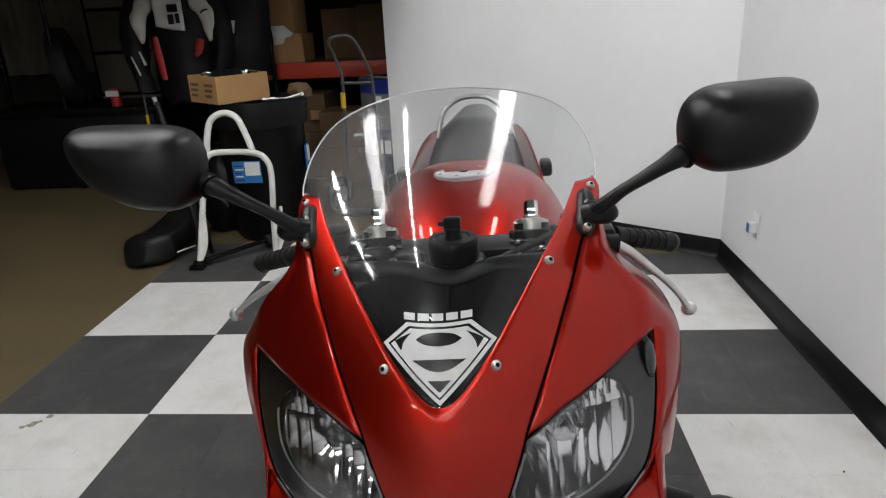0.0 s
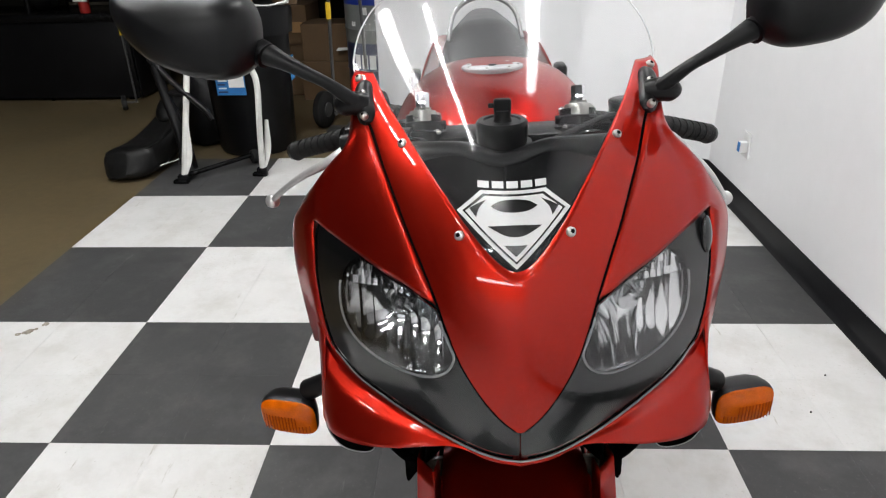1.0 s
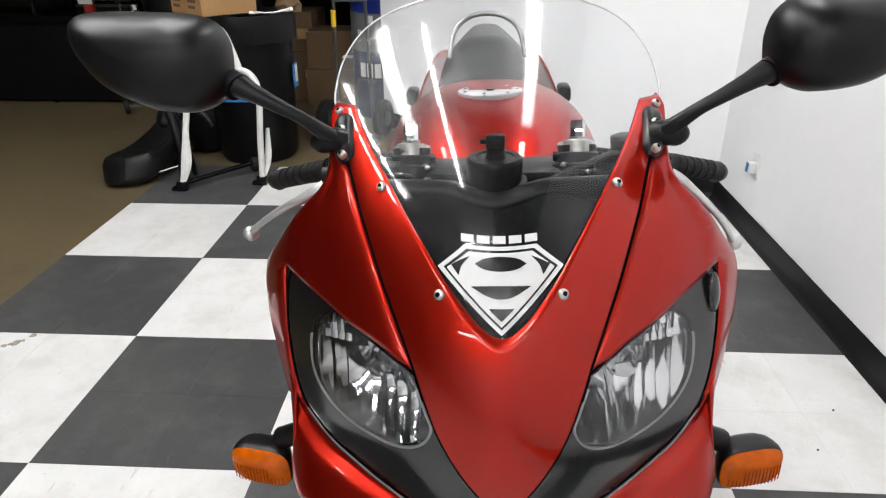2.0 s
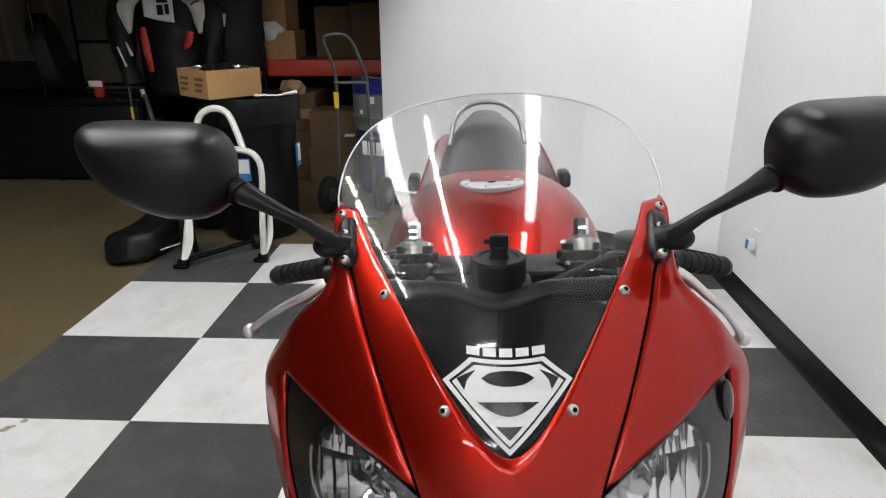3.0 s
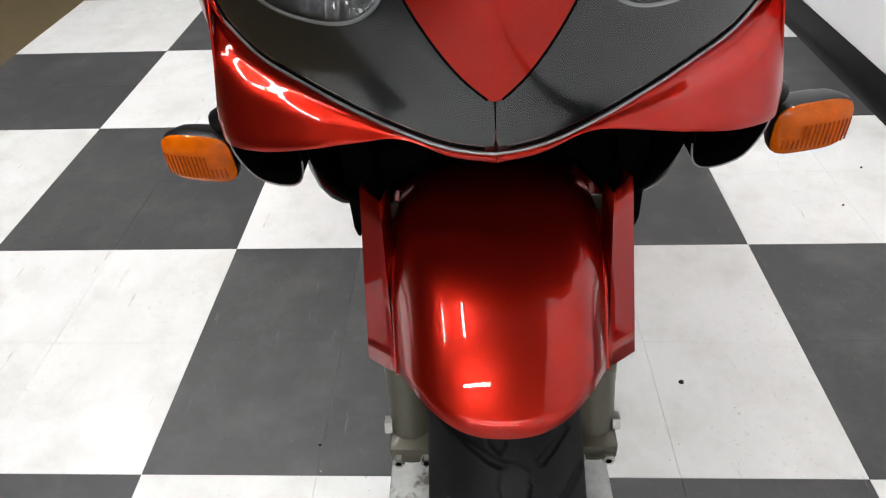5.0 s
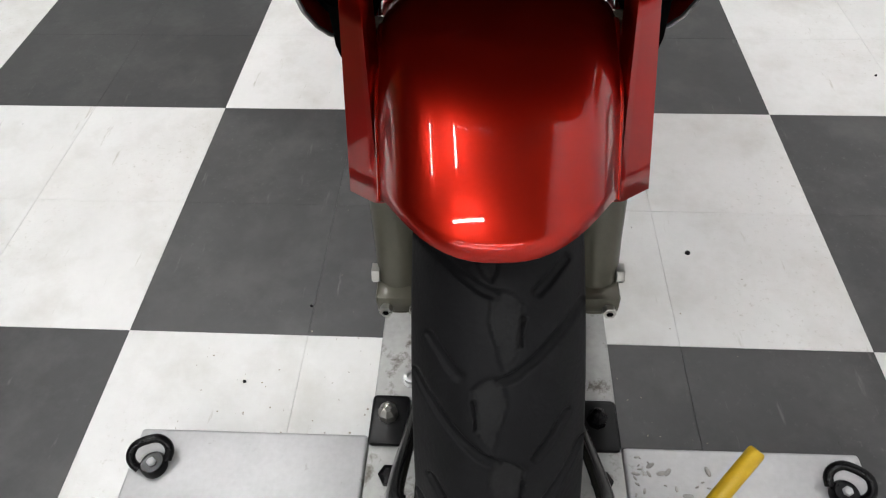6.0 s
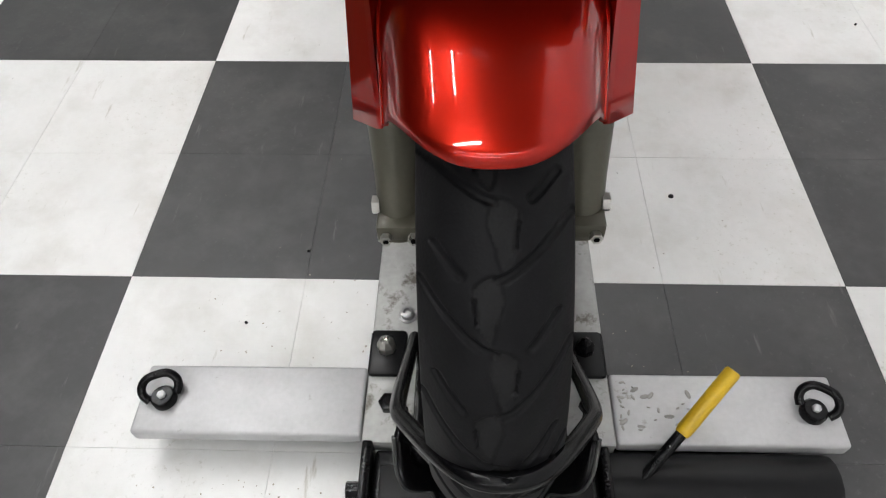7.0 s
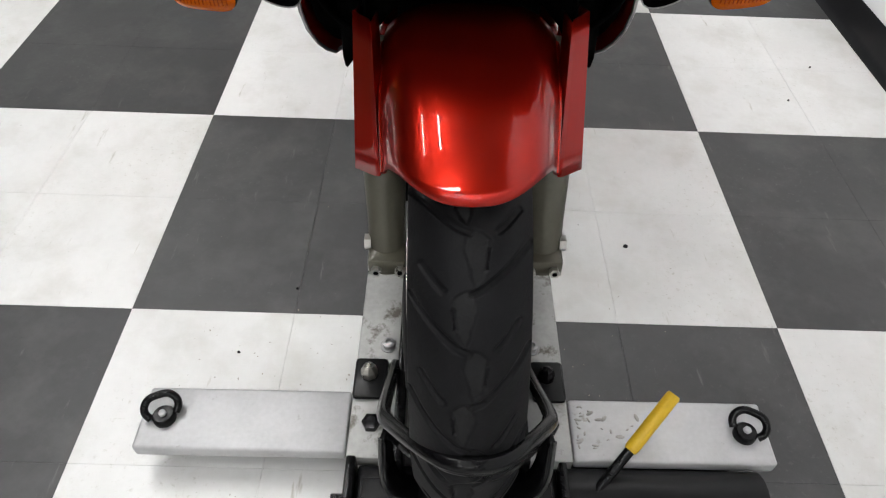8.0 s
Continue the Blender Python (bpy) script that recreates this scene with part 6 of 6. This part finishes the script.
part("cuff_stripe", tube_bm([(-0.275, -0.20, 1.11), (-0.240, -0.205, 1.01)], (0.006, 0.012), 8), M_LEATHERW, jk)
part("cuff_stripe", tube_bm([(0.46, -0.12, 1.30), (0.455, -0.13, 1.21)], (0.015, 0.005), 8), M_LEATHERW, jk)
tag = part("paper_tag", lump(grid_bm([[(x, -0.185 + 0.012 * math.sin(9 * x + 4 * z), z - 0.18 * x) for x in np.linspace(-0.112, 0.108, 10)] for z in np.linspace(1.262, 1.64, 12)]), 0.010, 7), M_PAPER, jk, "creased white paper tag", thick=0.002)
for x0, x1, z in ((0.005, 0.085, 1.40), (0.06, 0.09, 1.32), (0.0, 0.045, 1.315)):
    part("tag_print", box_bm(x0, x1, -0.215, -0.2135, z - 0.02, z + (0.035 if z > 1.35 else 0.05)), M_BLACK, tag, smooth=False)
# garment rail that it hangs from
rail = thing("garment_rail", "black steel garment rail in the unlit storage end", "garment rail", pose(-1.9, 4.0, 0))
part("bar", tube_bm([(-1.0, 0, 1.75), (0.8, 0, 1.75)], 0.015, 10), M_BLACKSTEEL, rail)
for x in (-1.0, 0.8):
    part("post", tube_bm([(x, 0, 0.0), (x, 0, 1.75)], 0.018, 10), M_BLACKSTEEL, rail)
part("hanger", tube_bm([(-0.30, -0.02, 1.55), (-0.08, -0.02, 1.64), (-0.08, 0, 1.76)], 0.006, 8), M_TUBE, rail)
part("hanger", tube_bm([(0.14, -0.02, 1.55), (-0.08, -0.02, 1.64)], 0.006, 8), M_TUBE, rail)
solid("hanging_jacket", moved(lump(jacket_sheet([(-0.2, 1.74), (-0.26, 1.4), (-0.22, 0.9)], [(0.2, 1.74), (0.26, 1.4), (0.22, 0.88)], 0.14), 0.02, 6), Matrix.Translation((-1.33, 4.00, 0))), M_LEATHERB, "plain black jacket hanging beside another", "jacket")

# dim cabinet, curtain and tyre far back
cab = thing("storage_cabinet", "grey-beige steel cabinet with shelves, coloured darker for shade", "cabinet", pose(-2.72, 4.75, 0))
for k in range(4):
    part("panel", box_bm(-0.28, 0.28, -0.01, 0.01, 0.35 + k * 0.37, 0.69 + k * 0.37, 0.004), M_CLOTH, cab)
part("frame", box_bm(-0.32, 0.32, 0.011, 0.45, 0.0, 2.0, 0.01), M_BLACKSTEEL, cab)
cur = thing("curtain", "beige hanging cloth, coloured darker for the storage end's shade", "curtain", pose(-3.45, 4.9, 0))
part("cloth", grid_bm([[(x, 0.05 * math.sin(x * 28), z) for x in np.linspace(-0.5, 0.35, 60)] for z in (0.9, 1.4, 2.2)]), M_CLOTH, cur, thick=0.004)
part("rod", tube_bm([(-0.6, 0, 2.2), (0.45, 0, 2.2)], 0.02, 10), M_BLACKSTEEL, cur)
for x in (-0.58, 0.43):
    part("post", tube_bm([(x, 0, 0.0), (x, 0, 2.2)], 0.02, 10), M_BLACKSTEEL, cur)
st = thing("old_tyre", "black tyre leaning in the unlit storage end", "tyre", pose(-2.95, 4.25, 0))
part("tread", moved(lathe_bm([(0.23, -0.06), (0.30, -0.055), (0.315, 0), (0.30, 0.055), (0.23, 0.06)], 40, None, False), Matrix.Translation((0, 0, 1.0)) @ pose(0, 0, 0, 0, 80, 20)), M_RUBBER, st, thick=0.01)
wb = thing("work_bench", "dark steel bench in the unlit storage end", "bench", pose(-2.85, 4.28, 0))
part("top", box_bm(-0.75, 0.75, -0.33, 0.32, 0.62, 0.68, 0.005), M_BLACKSTEEL, wb)
# Black panels added to stand for the darkness under the bench.
part("shade_front_panel", box_bm(-0.70, 0.70, -0.30, -0.285, 0.02, 0.615, 0.003), M_BIN, wb)
for x in (-0.72, 0.70):
    part("side_panel", box_bm(x, x + 0.015, -0.28, 0.30, 0.02, 0.615, 0.003), M_BIN, wb)
for x in (-0.66, 0.62):
    for y in (-0.25, 0.24):
        part("leg", box_bm(x - 0.03, x + 0.03, y - 0.03, y + 0.03, 0, 0.619), M_BLACKSTEEL, wb)
solid("red_bottle", join_bm(lathe_bm([(0.035, 0), (0.04, 0.01), (0.04, 0.12), (0.03, 0.14)], 20, Matrix.Translation((-2.45, 4.0, 0.68)))), M_LEATHERR, "small red bottle with a white label on a bench", "bottle")
solid("bottle_label", moved(box_bm(-0.06, 0.06, -0.002, 0.002, 0, 0.045), Matrix.Translation((-2.45, 3.955, 0.765)) @ pose(0, 0, 0, 0, 0, -8)), M_PAPER, "white tag hanging on a red bottle", "tag", smooth=False)
ca = thing("castor_base", "black castor base in the unlit storage end", "castor", pose(-2.12, 3.64, 0))
part("wheel", lathe_bm([(0.02, -0.02), (0.055, -0.018), (0.06, 0), (0.055, 0.018), (0.02, 0.02)], 20, Matrix.Translation((0, 0, 0.06)) @ pose(0, 0, 0, 0, 90, 30)), M_RUBBER, ca)
part("axle", tube_bm([(0, 0, 0.06), (0.12, -0.02, 0.07)], 0.008, 8), M_TUBE, ca)
part("post", tube_bm([(0.11, -0.02, 0.07), (0.10, 0.0, 0.80)], 0.008, 8), M_OLDTUBE, ca)
part("tag", box_bm(0.095, 0.115, -0.02, -0.014, 0.56, 0.65, 0.001), M_YELLOW, ca, "yellow paper tag", smooth=False)


# ---------------------------------------------------------------- floor tiles, last
tile_meshes = {}
for key, material in (("white", M_TILE_W), ("black", M_TILE_B)):
    tile_meshes[key] = mesh_of("tile", box_bm(-TILE / 2 + 0.0002, TILE / 2 - 0.0002, -TILE / 2 + 0.0002, TILE / 2 - 0.0002, -0.0033, 0, 0.0003, 1), material, False)
for ix in range(-4, 6):
    for iy in range(-5, 8):
        x, y = (ix + 0.5) * TILE, (iy + 0.5) * TILE
        i, j = math.floor(ix / 2), math.floor(iy / 2)
        key = "white" if (i + j) % 2 == 0 else "black"
        if x > WALL_X or (iy >= 7 and ix >= 4):
            continue
        ob = new("tile", tile_meshes[key])
        ob.location = (x, y, 0)
        ob.parent = floor
for k in range(5):
    x, y = ((0.964, -0.409), (0.30, -0.55), (1.5, 0.15), (0.22, -0.70), (1.62, 0.32))[k]
    solid("floor_debris", lathe_bm([(0.006, 0.0), (0.005, 0.004), (0.002, 0.006)], 8, Matrix.Translation((x, y, 0.0)) @ Matrix.Diagonal((0.9 if k == 0 else 0.5, 0.8 if k == 0 else 0.4, 0.8, 1))), M_BLACK, "tiny dark crumb lying on a floor tile", "debris", group="crumbs on the floor")

# dried mud on a white tile, and grit round the stand
for x, y, r, k in ((-1.005, 0.545, 0.020, 1), (-0.970, 0.593, 0.012, 2), (-1.030, 0.528, 0.011, 3), (-0.985, 0.562, 0.008, 4)):
    solid("dried_mud", lump(lathe_bm([(r, 0.0004), (r * 0.8, 0.0016), (r * 0.3, 0.0020), (0.001, 0.0018)], 14, Matrix.Translation((x, y, 0.0)), False), r * 0.35, 60, k), M_MUD, "small smear of dried mud on a white tile", "dirt", group="dried mud")
grit = []
rng = random.Random(5)
for k in range(260):
    a = rng.uniform(0, 6.283)
    side = rng.choice((-1, -1, 1))
    x = 0.6125 + side * rng.uniform(0.11, 0.50)
    y = -0.95 + abs(rng.gauss(0, 0.16)) * rng.choice((-0.6, 1.4))
    if -0.94 < y < -0.80 or abs(x - 0.6125) < 0.185:
        continue
    r = rng.uniform(0.0006, 0.0021)
    grit.append(lathe_bm([(r, 0.0), (r * 0.6, r * 0.35)], 5, Matrix.Translation((x, y, 0.0)) @ pose(0, 0, 0, 0, 0, rng.uniform(0, 360)) @ Matrix.Diagonal((1, rng.uniform(0.3, 1), 0.7, 1))))
tagged(new("floor_grit", mesh_of("floor_grit", join_bm(*grit), M_MUD, False)), "fine grey grit scattered on the tiles round the stand", "grit", "", "stuff")
